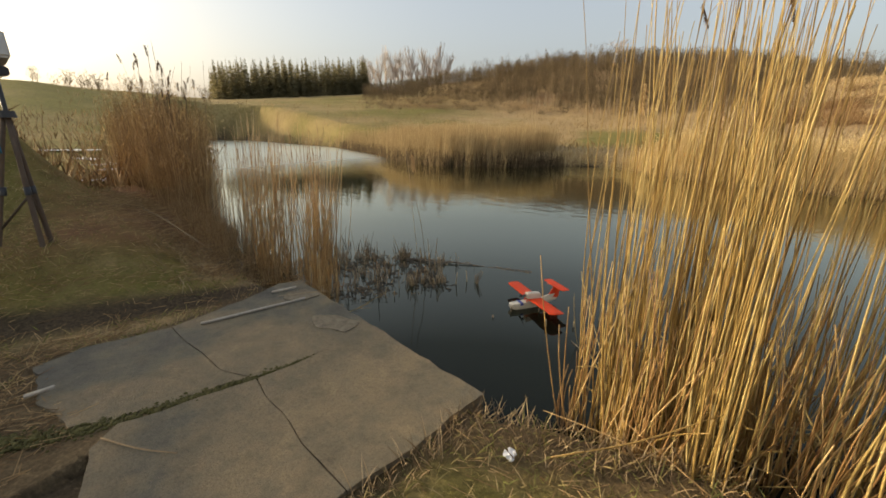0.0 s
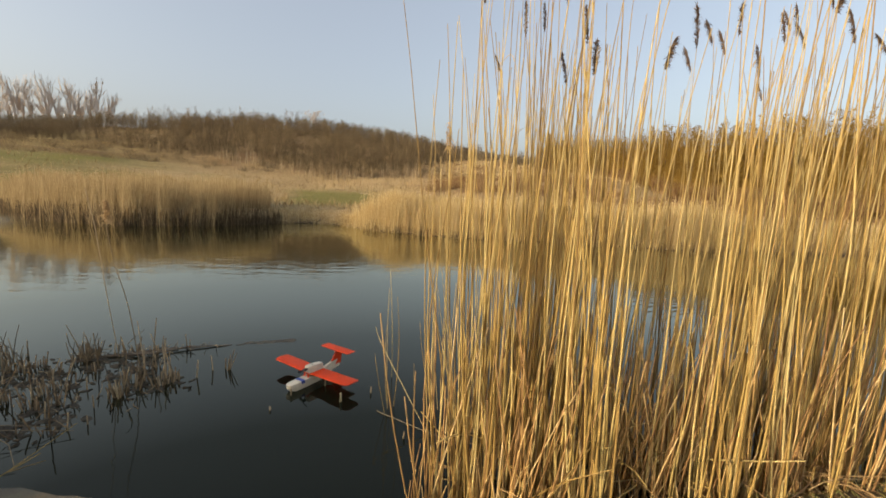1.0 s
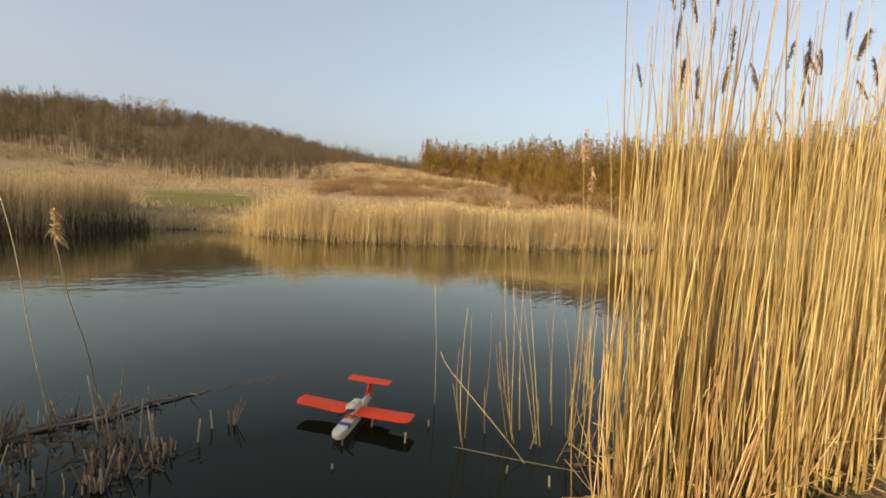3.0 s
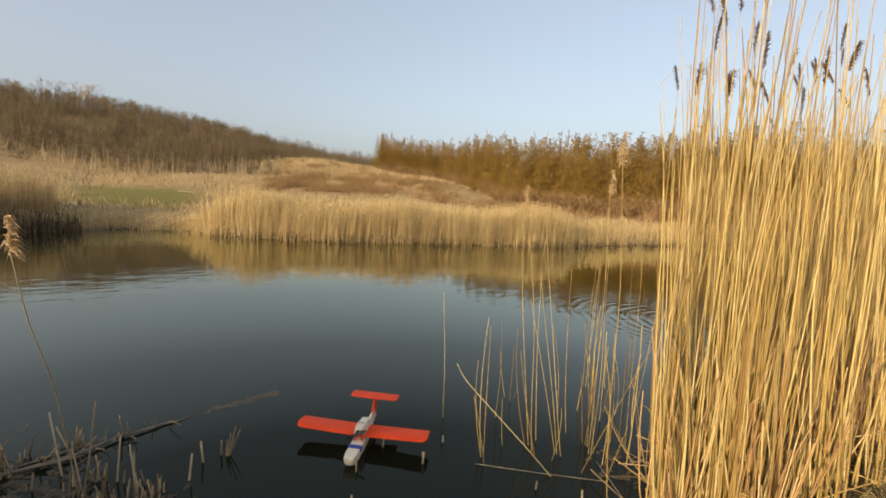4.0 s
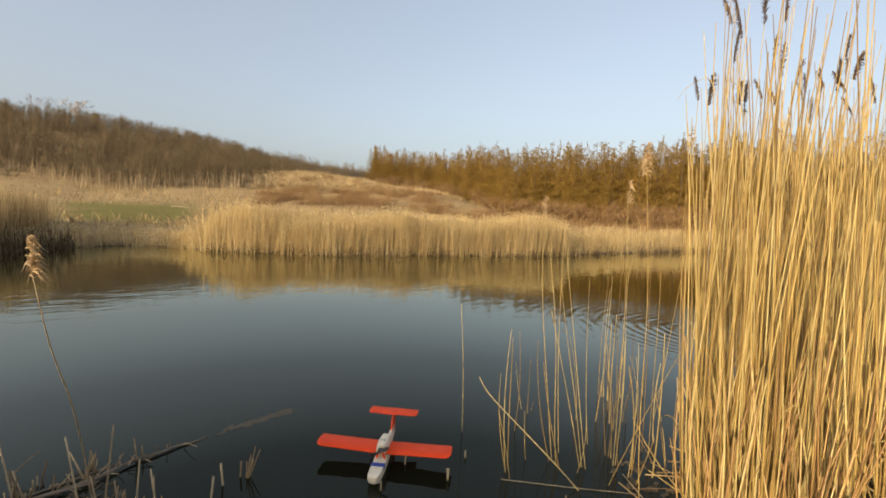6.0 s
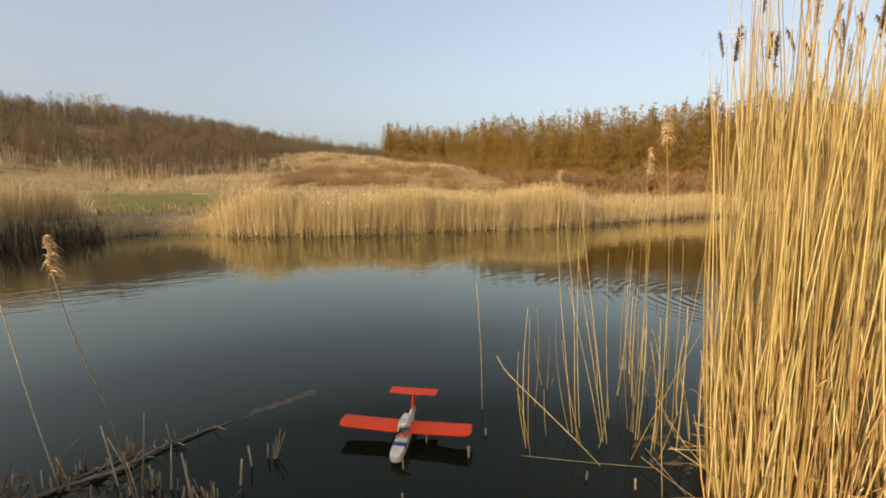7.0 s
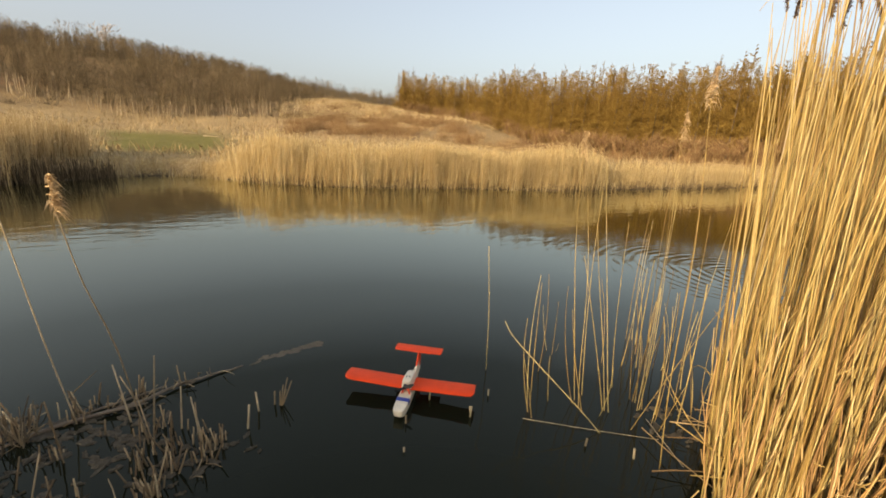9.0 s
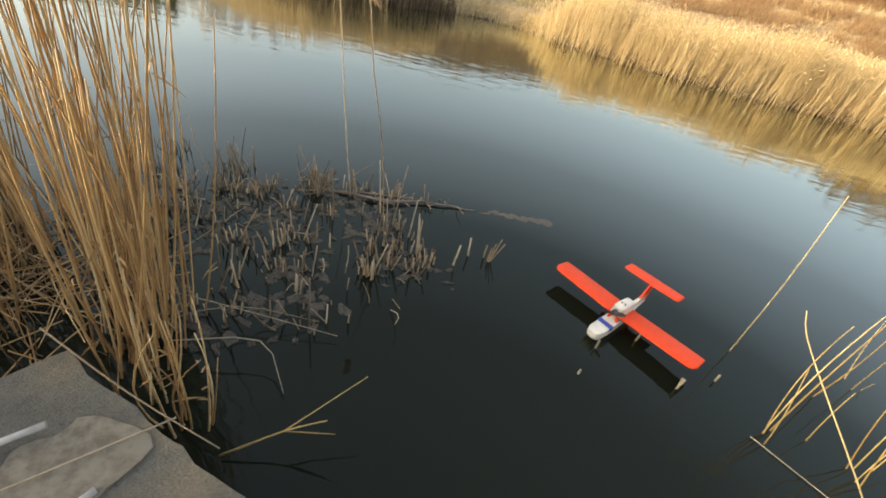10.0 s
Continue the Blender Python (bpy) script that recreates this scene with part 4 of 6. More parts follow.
    L = rng.uniform(0.15, 0.7, n)
    d = np.stack([np.cos(a) * L, np.sin(a) * L, L * rng.uniform(-0.02, 0.2, n)], 1)
    b = np.stack([p[:, 0], p[:, 1], z + rng.uniform(0.01, 0.07, n)], 1) - d * (0.5, 0.5, 0.0)
    tagged(tri_object("fallen_straw", *stems(b, b + d, rng.uniform(0.002, 0.005, n), 0.002, rng.normal(0, 0.02, (n, 3)), 3, 5), M_LITTER, bed, True), "fallen reed straw lying criss-cross", kind="stuff")
    n = 80
    p = clumped([(2.42, 0.25), (2.6, 0.1), (3.1, 0.0), (3.8, 0.05), (3.7, 0.5), (2.9, 0.55)], n, 30, 0.08)
    a = rng.normal(2.9, 1.6, n)
    L = rng.uniform(0.2, 0.5, n)
    d = np.stack([np.cos(a) * L, np.sin(a) * L, L * rng.normal(0.3, 0.6, n)], 1)
    b = np.stack([p[:, 0] + 0.22, p[:, 1], rng.uniform(0.12, 0.5, n)], 1)
    tagged(tri_object("snapped_straw", *stems(b, b + d, 0.005, 0.0025, rng.normal(0, 0.03, (n, 3)), 4, 5), M_REED, bed, True), "snapped reed straw hanging at the foot of the bed", kind="stuff")
    return bed


build_near_reeds()

# single reeds that stand in the open water beside the bed: foot, tip
LONE = [((2.26, 1.31), (2.24, 1.33, 0.98)), ((2.28, 1.33), (2.30, 1.38, 0.90)), ((2.67, 1.72), (2.68, 1.71, 0.81)), ((2.96, 1.85), (2.96, 1.85, 0.49)), ((2.48, 1.35), (2.46, 1.37, 0.35)), ((2.66, 1.27), (2.55, 1.40, 1.72)), ((2.61, 1.19), (2.52, 1.30, 1.51)), ((2.75, 1.30), (2.71, 1.35, 1.48)), ((3.25, 1.57), (3.19, 1.64, 0.73)), ((2.77, 1.06), (2.62, 1.27, 1.67)), ((3.04, 1.26), (2.99, 1.33, 1.27)), ((2.62, 1.10), (2.66, 1.05, 0.39)), ((3.83, 1.77), (3.85, 1.74, 1.47)), ((3.37, 1.30), (3.35, 1.32, 0.35))]
LONE += [((2.71, 0.93), (2.93, 0.61, 0.96)), ((3.02, 1.10), (3.03, 1.09, 1.47)), ((2.97, 1.02), (2.96, 1.04, 1.73)), ((3.02, 0.99), (2.98, 1.05, 1.85)), ((2.91, 0.88), (2.92, 0.86, 0.93)), ((2.62, 0.60), (2.57, 0.68, 1.99)), ((3.29, 1.0), (3.27, 1.04, 1.54)), ((3.26, 0.79), (3.21, 0.90, 0.56)), ((3.62, 0.93), (3.62, 0.93, 0.80)), ((2.98, 1.01), (2.98, 1.02, 1.41)), ((3.59, 1.33), (3.60, 1.32, 0.88)), ((3.29, 0.95), (3.28, 0.97, 1.36)), ((3.78, 1.22), (3.84, 1.10, 1.26))]


def lone_reed(b, e, label):
    st = stems(b, e, rng.uniform(0.0024, 0.0038), 0.0014, rng.normal(0, 0.022, (1, 3)) * (1, 1, 0), 12, 6)
    st = sway(st, 1, b, 0.006, 4.0)
    return tagged(tri_object("reed", *st, M_REED_OB, smooth=True), label, "reed", "reeds standing in open water"), st[0].reshape(13, 6, 3).mean(1)[-1]


for i, (f, e) in enumerate(LONE):
    b, e = np.array([(*f, -0.15)]), np.array([e])
    reed, tip = lone_reed(b, e, "single dry yellow reed standing in the pond water")
    if i in (5, 17, 19):
        tri_object("seed_head", *plume(110, 0.17, 0.085, 1.2, 0.006), M_PLUME_PALE, reed, m=Matrix.Translation(Vector(tip) - Vector((0, 0, 0.04))))
    for k in range(2 if i % 3 == 0 else 0):
        o = np.array([(*rng.normal(0, 0.022, 2), 0)])
        lone_reed(b + o, b + o * 2 + (e - b) * (1, 1, rng.uniform(0.35, 0.95)) + (*rng.normal(0, 0.06, 2), 0), "thin dry reed in a small bundle in the water")
for i in range(12):
    p = inside([(2.9, 0.7), (3.9, 0.8), (4.4, 1.7), (3.4, 1.7)], 1)[0]
    h = rng.uniform(0.15, 1.1)
    b = np.array([(p[0], p[1], -0.15)])
    e = b + (rng.normal(0, 0.06), rng.normal(0, 0.06), h + 0.15)
    tagged(tri_object("reed", *stems(b, e, 0.005, 0.003, rng.normal(0, 0.02, (1, 3)) * (1, 1, 0), 6, 5), M_REED_OB, smooth=True), "broken dry reed standing in the pond water", "reed", "reeds standing in open water")
stick("reed", [(2.29, 1.88, -0.1), (2.28, 1.89, 0.5), (2.25, 1.91, 1.02)], 0.0035, 0.002, M_REED_OB, "single thin upright reed in open water", "reed", "reeds standing in open water")
stick("reed", [(2.56, 0.93, -0.04), (2.44, 1.08, 0.14), (2.24, 1.37, 0.42), (2.17, 1.47, 0.53), (2.14, 1.51, 0.61)], 0.0036, 0.0022, M_REED_OB, "pale bent reed with a curling tip over the water", "reed")
stick("reed", [(2.17, 1.28, 0.006), (2.5, 1.0, 0.008), (2.82, 0.75, 0.006)], 0.0022, 0.0015, M_STUB_OB, "thin dead reed floating flat on the water", "reed")
stick("reed", [(2.92, 0.91, 0.01), (2.73, 0.54, 0.012)], 0.003, 0.002, M_STUB_OB, "thin dead reed floating flat on the water", "reed")
stick("reed", [(2.93, 0.50, 0.05), (2.92, 0.505, 1.0), (2.90, 0.52, 2.2), (2.875, 0.56, 2.47), (2.845, 0.62, 2.475), (2.82, 0.665, 2.44), (2.805, 0.695, 2.39)], 0.003, 0.0012, M_STUB_OB, "thin dead reed with its tip hooked over", "reed")
# short stubs dotted over the open water
for x, y, h in ((1.86, 1.45, 0.075), (1.89, 1.46, 0.07), (1.70, 1.73, 0.06), (2.11, 1.59, 0.05), (1.46, 1.57, 0.06), (0.56, 1.94, 0.16), (1.35, 1.35, 0.03), (2.35, 0.92, 0.05), (2.55, 0.72, 0.07), (0.65, 2.09, 0.14), (0.74, 2.12, 0.10)):
    stick("reed_stub", [(x, y, -0.1), (x + rng.normal(0, 0.012), y, h)], 0.007, 0.006, M_STUB_OB, "short pale reed stub poking out of the water", "reed stub", "stubs in open water")
fluffy = stick("reed", [(0.07, 2.04, -0.1), (0.0, 2.03, 0.6), (-0.08, 2.01, 1.0), (-0.13, 2.01, 1.36)], 0.0042, 0.0025, M_STUB_OB, "long thin leaning reed with a fluffy seed head", "reed")
tri_object("seed_head", *plume(230, 0.20, 0.125, 1.0, 0.009), M_PLUME_PALE, fluffy, m=Matrix.Translation((-0.13, 2.01, 1.33)))
stick("reed", [(-0.33, 2.42, -0.1), (-0.40, 2.40, 0.6), (-0.45, 2.38, 1.25), (-0.5, 2.36, 1.62)], 0.0042, 0.0025, M_STUB_OB, "long thin leaning reed over the water", "reed")


def build_left_clump():
    """The russet clump behind the slab and the band along the west bank."""
    bed = tagged(new("reed_clump"), "thin russet clump of dry reeds growing beside the concrete slab", "reeds")
    p = np.concatenate([clumped([(-0.62, 0.62), (-0.35, 0.60), (-0.45, 0.95), (-0.95, 1.25), (-1.7, 1.2), (-1.5, 0.65)], 150, 26, 0.04), clumped([(-0.62, 0.60), (-0.36, 0.60), (-0.5, 0.85), (-0.8, 0.95)], 20, 6, 0.035), clumped([(-1.6, 0.8), (-1.6, 1.3), (-2.9, 1.8), (-3.0, 1.25)], 80, 22, 0.05), clumped([(-2.9, 1.35), (-3.0, 1.8), (-4.5, 2.35), (-4.5, 1.6)], 60, 18, 0.06), clumped([(-0.45, 0.56), (-0.02, 0.45), (-0.1, 0.6), (-0.4, 0.75)], 18, 4, 0.03)])
    b = reed_base(p)
    n = len(b)
    h = np.where(p[:, 0] > -0.42, rng.uniform(0.35, 0.8, n), rng.uniform(1.25, 2.2, n))
    t = reed_tops(n, b, h, 0.05, 0.02, 0.07)
    kinds = [tri_data("reed_stem", *stems([(0, 0, 0)], [(0, 0, 1)], 0.005, 0.002, [(rng.normal(0, 0.03), rng.normal(0, 0.03), 0)], 7, 5), M_RUST_OB, True) for _ in range(6)]
    for i in range(n):
        d = Vector(t[i] - b[i])
        m = Matrix.Translation(Vector(b[i])) @ d.to_track_quat("Z", "Y").to_matrix().to_4x4() @ Matrix.Diagonal((1, 1, d.length, 1))
        put(new("reed_stem", kinds[i % 6]), m, bed)
    lv = leaves_on(b, t, 170, 0.22, 0.008)
    tagged(tri_object("reed_leaves", *lv, M_RUST, bed), "withered reed leaves", kind="stuff")
    n = 75
    q = clumped([(-0.5, 0.5), (-0.35, 0.6), (-0.9, 1.1), (-1.9, 1.1), (-1.6, 0.4)], n, 20, 0.1)
    a = rng.uniform(0, 6.28, n)
    L = rng.uniform(0.2, 0.8, n)
    d = np.stack([np.cos(a) * L, np.sin(a) * L, rng.uniform(0, 0.25, n) * L], 1)
    z = np.maximum(height(q[:, 0], q[:, 1]), 0) + 0.03
    bb = np.stack([q[:, 0], q[:, 1], z], 1)
    tagged(tri_object("fallen_straw", *stems(bb, bb + d, 0.0034, 0.002, rng.normal(0, 0.015, (n, 3)), 3, 5), M_RUST, bed, True), "fallen reed straw", kind="stuff")
    return bed


build_left_clump()


def reed_band(name, poly, n, tufts, spread, hmin, hmax, mat, label, plumes=0.5, rad=0.006, lean=0.05, leaf=0.0, sides=4, segs=3, leaf_width=0.016):
    b = reed_base(clumped(poly, n, tufts, spread))
    h = rng.uniform(hmin, hmax, n)
    if rad > 0.007:
        h *= 1 + 0.24 * np.array([noise.noise(Vector((q[0] * 0.55, q[1] * 0.3, 1.7))) for q in b])
    t = reed_tops(n, b, h, lean, 0.0, 0.09)
    sets = [stems(b, t, rad, rad * 0.4, rng.normal(0, 0.04, (n, 3)) * (1, 1, 0), segs, sides, cap=False)]
    if leaf:
        sets.append(leaves_on(b, t, int(n * leaf), 0.35, leaf_width))
    k = np.flatnonzero(rng.random(n) < plumes)
    sets.append(scatter(plume(5, 0.24, 0.12), t[k] - (0, 0, 0.08), rng.uniform(0, 6.28, len(k)), rng.uniform(0.7, 1.2, len(k))))
    return tagged(tri_object(name, *join(*sets), mat), label, "reeds", kind="stuff")


reed_band("reed_band", [(-4.5, 1.35), (-4.4, 2.1), (-6.0, 3.0), (-14.4, 7.4), (-22, 11.4), (-34, 17.4), (-37, 13.0), (-23.5, 7.0), (-15.6, 4.6), (-7.0, 1.8)], 3000, 460, 0.15, 1.5, 2.6, M_WEST, "tawny dry reeds along the west bank", 0.5, 0.0045, 0.03, 2.2)
reed_band("dead_brush", [(-4.7, 1.15), (-4.9, 1.9), (-6.6, 2.9), (-11.0, 4.9), (-11.5, 3.3), (-7.4, 1.75)], 2100, 280, 0.14, 0.8, 2.3, M_BRUSH, "tangled russet dead reeds on the west bank", 0.6, 0.0035, 0.0, 4.0, leaf_width=0.006)
reed_band("low_brush", [(-0.8, 0.62), (-1.0, 0.95), (-2.9, 1.55), (-4.8, 2.2), (-4.8, 1.15), (-2.6, 0.55), (-1.4, 0.45)], 1250, 190, 0.10, 0.10, 0.62, M_BRUSH, "low russet tangle of trampled reeds on the west bank", 0.0, 0.003, 0.0, 2.0, leaf_width=0.005)
n_straw = 1500
qt = inside([(-5.6, 0.5), (-1.3, -0.1), (-1.1, 0.5), (-3.2, 1.1), (-5.6, 1.9)], n_straw)
turn_straw = rng.uniform(0, 6.28, n_straw)
lt = rng.uniform(0.08, 0.45, n_straw)
bt = on_ground(qt[:, 0], qt[:, 1], 0.012)
tagged(tri_object("trampled_straw", *stems(bt, bt + np.stack([np.cos(turn_straw) * lt, np.sin(turn_straw) * lt, rng.uniform(0.0, 0.12, n_straw) * lt + 0.02], 1), 0.003, 0.0016, rng.normal(0, 0.012, (n_straw, 3)), 2, 4), M_BRUSH), "trampled russet straw on the west bank", "litter", kind="stuff")
# a few tall reeds with dark heads that stand out of the west bank
pw = clumped([(-4.7, 1.3), (-5.0, 2.0), (-8.6, 3.7), (-9.0, 2.4)], 60, 18, 0.14)
bw = reed_base(pw)
hw = rng.uniform(2.1, 3.1, len(bw))
tw = reed_tops(len(bw), bw, hw, 0.02, 0.0, 0.07)
kw = np.arange(0, len(bw), 2)
wv = join(sway(stems(bw, tw, 0.0045, 0.002, rng.normal(0, 0.05, (len(bw), 3)) * (1, 1, 0), 6, 4), len(bw), bw, 0.0), scatter(big_head(), tw[kw] - (0, 0, 0.08), rng.uniform(0, 6.28, len(kw)), rng.uniform(0.55, 0.95, len(kw))))
tagged(tri_object("tall_reeds", *wv, M_PLUME), "tall brown reeds with drooping seed heads on the west bank", "reeds", kind="stuff")
reed_band("far_reed_bed", [(1.0, 16.8), (4.4, 14.5), (8.8, 13.4), (13.5, 11.9), (15.5, 11.9), (17, 14.5), (9.5, 16.6), (5.2, 18.2), (2.4, 20.4)], 9000, 900, 0.16, 0.95, 1.50, M_FAR, "pale golden reed bed along the far shore", 0.7, 0.009, 0.03, 0.7, 3, 2)
reed_band("far_reed_bed", [(15.5, 11.9), (19, 11.9), (28, 11.5), (46, 10.3), (46, 12.5), (28, 14.0), (17, 14.5)], 4200, 500, 0.2, 0.5, 1.1, M_FAR, "low pale sedge and reeds along the far shore", 0.5, 0.009, 0.03, 0.7, 3, 2)
reed_band("far_reed_bed", [(-3.9, 19.6), (-4.2, 18.0), (-5.0, 16.2), (-8, 15.0), (-11.5, 16.3), (-15, 18.9), (-16, 24.5), (-8, 22), (-4.4, 22.0)], 7500, 700, 0.18, 1.15, 1.8, M_FARL, "dull brown reed bed on the far western shore", 0.6, 0.010, 0.03, 0.7, 3, 2)
reed_band("far_reed_bed", [(-14.6, 18.8), (-24, 24.3), (-24, 29), (-15.6, 24.5)], 2200, 240, 0.2, 0.9, 1.5, M_FARL, "dull brown reed bed on the far western shore", 0.6, 0.010, 0.03, 0.7, 3, 2)
reed_band("low_sedge", [(-24, 24.4), (-48, 30.8), (-50, 37), (-24, 30)], 3000, 400, 0.25, 0.35, 0.8, M_FARL, "low dull sedge on the far western shore", 0.6, 0.012, 0.03, 0.6, 3, 2)
reed_band("low_sedge", [(0.1, 18.4), (1.4, 16.6), (2.8, 18.0), (1.2, 19.8)], 800, 90, 0.2, 0.35, 1.0, M_FAR, "low golden sedge on the far shore", 0.3, 0.0066, 0.03, 0.7, 3, 2)
reed_band("low_sedge", [(-3.4, 18.6), (-1.7, 19.7), (-2.0, 21.6), (-4.2, 21.0)], 700, 90, 0.2, 0.14, 0.5, M_FAR, "low golden sedge on the far shore", 0.3, 0.0066, 0.03, 0.7, 3, 2)
reed_band("low_sedge", [(-2.6, 19.9), (0.2, 18.3), (1.4, 16.6), (2.6, 18.2), (0.6, 20.2), (-1.8, 21.6)], 1700, 220, 0.2, 0.12, 0.42, M_FAR, "low golden sedge on the far shore", 0.0, 0.0065, 0.03, 0.8, 3, 2)
# short stems added to darken the beds' feet, shade and wet in one colour
reed_band("reed_foot", [(1.0, 16.7), (4.4, 14.4), (8.8, 13.3), (13.5, 11.8), (28, 11.4), (28, 11.7), (13.6, 12.2), (8.9, 13.7), (4.6, 14.8), (1.4, 17.0)], 1700, 300, 0.1, 0.12, 0.5, M_FOOT, "dark sodden stubble added for the shaded wet foot of the reeds", 0.0, 0.0068, 0.0, 0.6, 3, 2)
reed_band("reed_foot", [(-2.6, 19.2), (-3.2, 18.3), (-5.0, 16.1), (-8, 14.9), (-11.5, 16.2), (-16, 19.5), (-24, 24.1), (-24, 24.6), (-16, 20.0), (-11.4, 16.7), (-8, 15.4), (-5.2, 16.5), (-3.4, 18.7)], 4400, 520, 0.16, 0.2, 0.9, M_FOOT, "dark sodden stubble added for the shaded wet foot of the reeds", 0.0, 0.0105, 0.0, 0.6, 3, 2)


# ---- the dead stub field, floating mats and the sunken log ----
def build_stub_field():
    poly = [(-0.45, 0.75), (0.15, 1.15), (0.45, 1.65), (0.52, 1.95), (0.2, 2.15), (0.15, 2.6), (-0.4, 2.65), (-1.0, 2.3), (-1.7, 2.0), (-1.7, 1.3), (-0.9, 1.1)]
    p = np.concatenate([clumped(poly, 300, 34, 0.035), clumped([(0.05, 1.55), (0.4, 1.6), (0.52, 1.95), (0.25, 2.1), (0.0, 1.9)], 90, 9, 0.025), inside(poly, 70)])
    n = len(p)
    h = rng.gamma(2.6, 0.03, n) + 0.015
    b = np.concatenate([p, np.full((n, 1), -0.08)], 1)
    t = b + np.stack([rng.normal(0.02, 0.30, n) * h, rng.normal(0, 0.30, n) * h, h + 0.08], 1)
    tagged(tri_object("reed_stubs", *stems(b, t, rng.uniform(0.0035, 0.0075, n), 0.004, None, 2, 5), M_STUB, smooth=True), "field of short dead reed stubs poking out of dark water", "reed stubs", kind="stuff")
    # dark broken stalks in the deeper west part
    q = np.concatenate([clumped([(-2.3, 2.1), (-1.3, 1.5), (-0.75, 1.6), (-1.0, 2.3), (-1.9, 2.6)], 110, 22, 0.06), clumped([(-1.35, 2.2), (-1.1, 2.2), (-1.1, 2.45), (-1.35, 2.4)], 26, 3, 0.05), clumped([(-0.75, 2.1), (-0.5, 2.1), (-0.5, 2.4), (-0.7, 2.4)], 26, 4, 0.04)])
    n = len(q)
    h = rng.gamma(3.0, 0.048, n) + 0.03
    b = np.concatenate([q, np.full((n, 1), -0.08)], 1)
    t = b + np.stack([rng.normal(0.0, 0.32, n) * h, rng.normal(0, 0.32, n) * h, h + 0.08], 1)
    tagged(tri_object("dead_stalks", *stems(b, t, rng.uniform(0.0035, 0.0065, n), 0.0025, rng.normal(0, 0.012, (n, 3)), 3, 5), M_STALK, smooth=True), "dark broken reed stalks standing in the shallows", "reed stalks", kind="stuff")
    n = 85
    q = clumped(poly, n, 40, 0.12)
    a = rng.uniform(0, 6.28, n)
    L = rng.uniform(0.04, 0.2, n)
    d = np.stack([np.cos(a) * L, np.sin(a) * L, rng.normal(0.02, 0.05, n)], 1)
    bb = np.stack([q[:, 0], q[:, 1], np.full(n, 0.008)], 1)
    tagged(tri_object("floating_straw", *stems(bb, bb + d, 0.0035, 0.002, rng.normal(0, 0.012, (n, 3)), 3, 5), M_STUB, smooth=True), "broken reed bits floating between the stubs", "reed litter", kind="stuff")
    # low mats of rotten plants, just breaking the surface
    bm = bmesh.new()
    r = random.Random(11)
    cs = clumped(poly, 400, 46, 0.09)
    for c in list(cs) + [(2.98 + r.uniform(-0.1, 0.25), 0.85 + r.uniform(-0.22, 0.2)) for _ in range(24)]:
        rad = r.uniform(0.014, 0.052)
        k, turn, thin = 13, r.uniform(0, 3.14), r.uniform(0.35, 0.9)
        ring = []
        for j in range(k):
            a, q = j / k * 6.283, rad * r.uniform(0.6, 1.25)
            u, v = math.cos(a) * q * 1.3, math.sin(a) * q * thin
            ring.append(bm.verts.new((c[0] + u * math.cos(turn) - v * math.sin(turn), c[1] + u * math.sin(turn) + v * math.cos(turn), -0.006)))
        mid = [bm.verts.new((c[0] + (v.co.x - c[0]) * 0.7 + r.gauss(0, 0.003), c[1] + (v.co.y - c[1]) * 0.7, r.uniform(0.001, 0.012))) for v in ring]
        top = bm.verts.new((c[0], c[1], r.uniform(0.002, 0.008)))
        for j in range(k):
            m = (j + 1) % k
            bm.faces.new((ring[j], ring[m], mid[m], mid[j]))
            bm.faces.new((mid[j], mid[m], top))
    ob = part("floating_mat", bm, M_SCUM, None, smooth=False)
    tagged(ob, "brown rotting plant mats floating among the stubs", "plant mat", kind="stuff")
    for f, e in (((0.06, 2.20), (0.12, 2.21, 0.46)), ((0.33, 1.94), (0.30, 1.94, 0.30)), ((0.21, 2.11), (0.24, 2.11, 0.28)), ((-0.05, 2.30), (-0.10, 2.31, 0.40)), ((0.19, 2.62), (0.17, 2.62, 0.16)), ((0.22, 2.60), (0.21, 2.62, 0.10))):
        stick("reed_stub", [(*f, -0.08), e], 0.006, 0.004, M_STUB_OB, "thin dead reed stalk beside the sunken log", "reed stub", "stubs by the log")
    # a little forked tuft
    tuft = tagged(new("reed_tuft"), "small forked tuft of dead reed in open water", "reed tuft")
    for dx, dy, h in ((0.03, 0.0, 0.15), (0.06, 0.01, 0.19), (0.01, 0.02, 0.10), (0.085, 0.01, 0.16), (0.045, -0.01, 0.12)):
        tri_object("reed_stem", *stems([(0.77, 2.09, -0.06)], [(0.77 + dx, 2.09 + dy, h)], 0.006, 0.003, None, 3, 5), M_STUB, tuft, True)


build_stub_field()
log = stick("log", [(-0.72, 2.30, -0.012), (-0.55, 2.385, 0.004), (-0.39, 2.43, 0.012), (-0.20, 2.44, 0.022), (-0.03, 2.475, 0.024), (0.08, 2.55, 0.020), (0.19, 2.61, 0.020), (0.31, 2.64, 0.014), (0.40, 2.675, 0.012), (0.50, 2.69, 0.004), (0.58, 2.73, 0.0)], 0.014, 0.006, M_LOG, "long thin waterlogged branch half sunk in the pond", "log", sides=9)
tri_object("branch", *stems([(-0.35, 2.50, 0.0)], [(0.10, 2.62, 0.02)], 0.008, 0.005, None, 4, 6), M_LOG, log, True)
tri_object("branch", *stems([(-0.30, 2.44, 0.015)], [(0.02, 2.40, 0.05)], 0.008, 0.004, None, 4, 6), M_LOG, log, True)
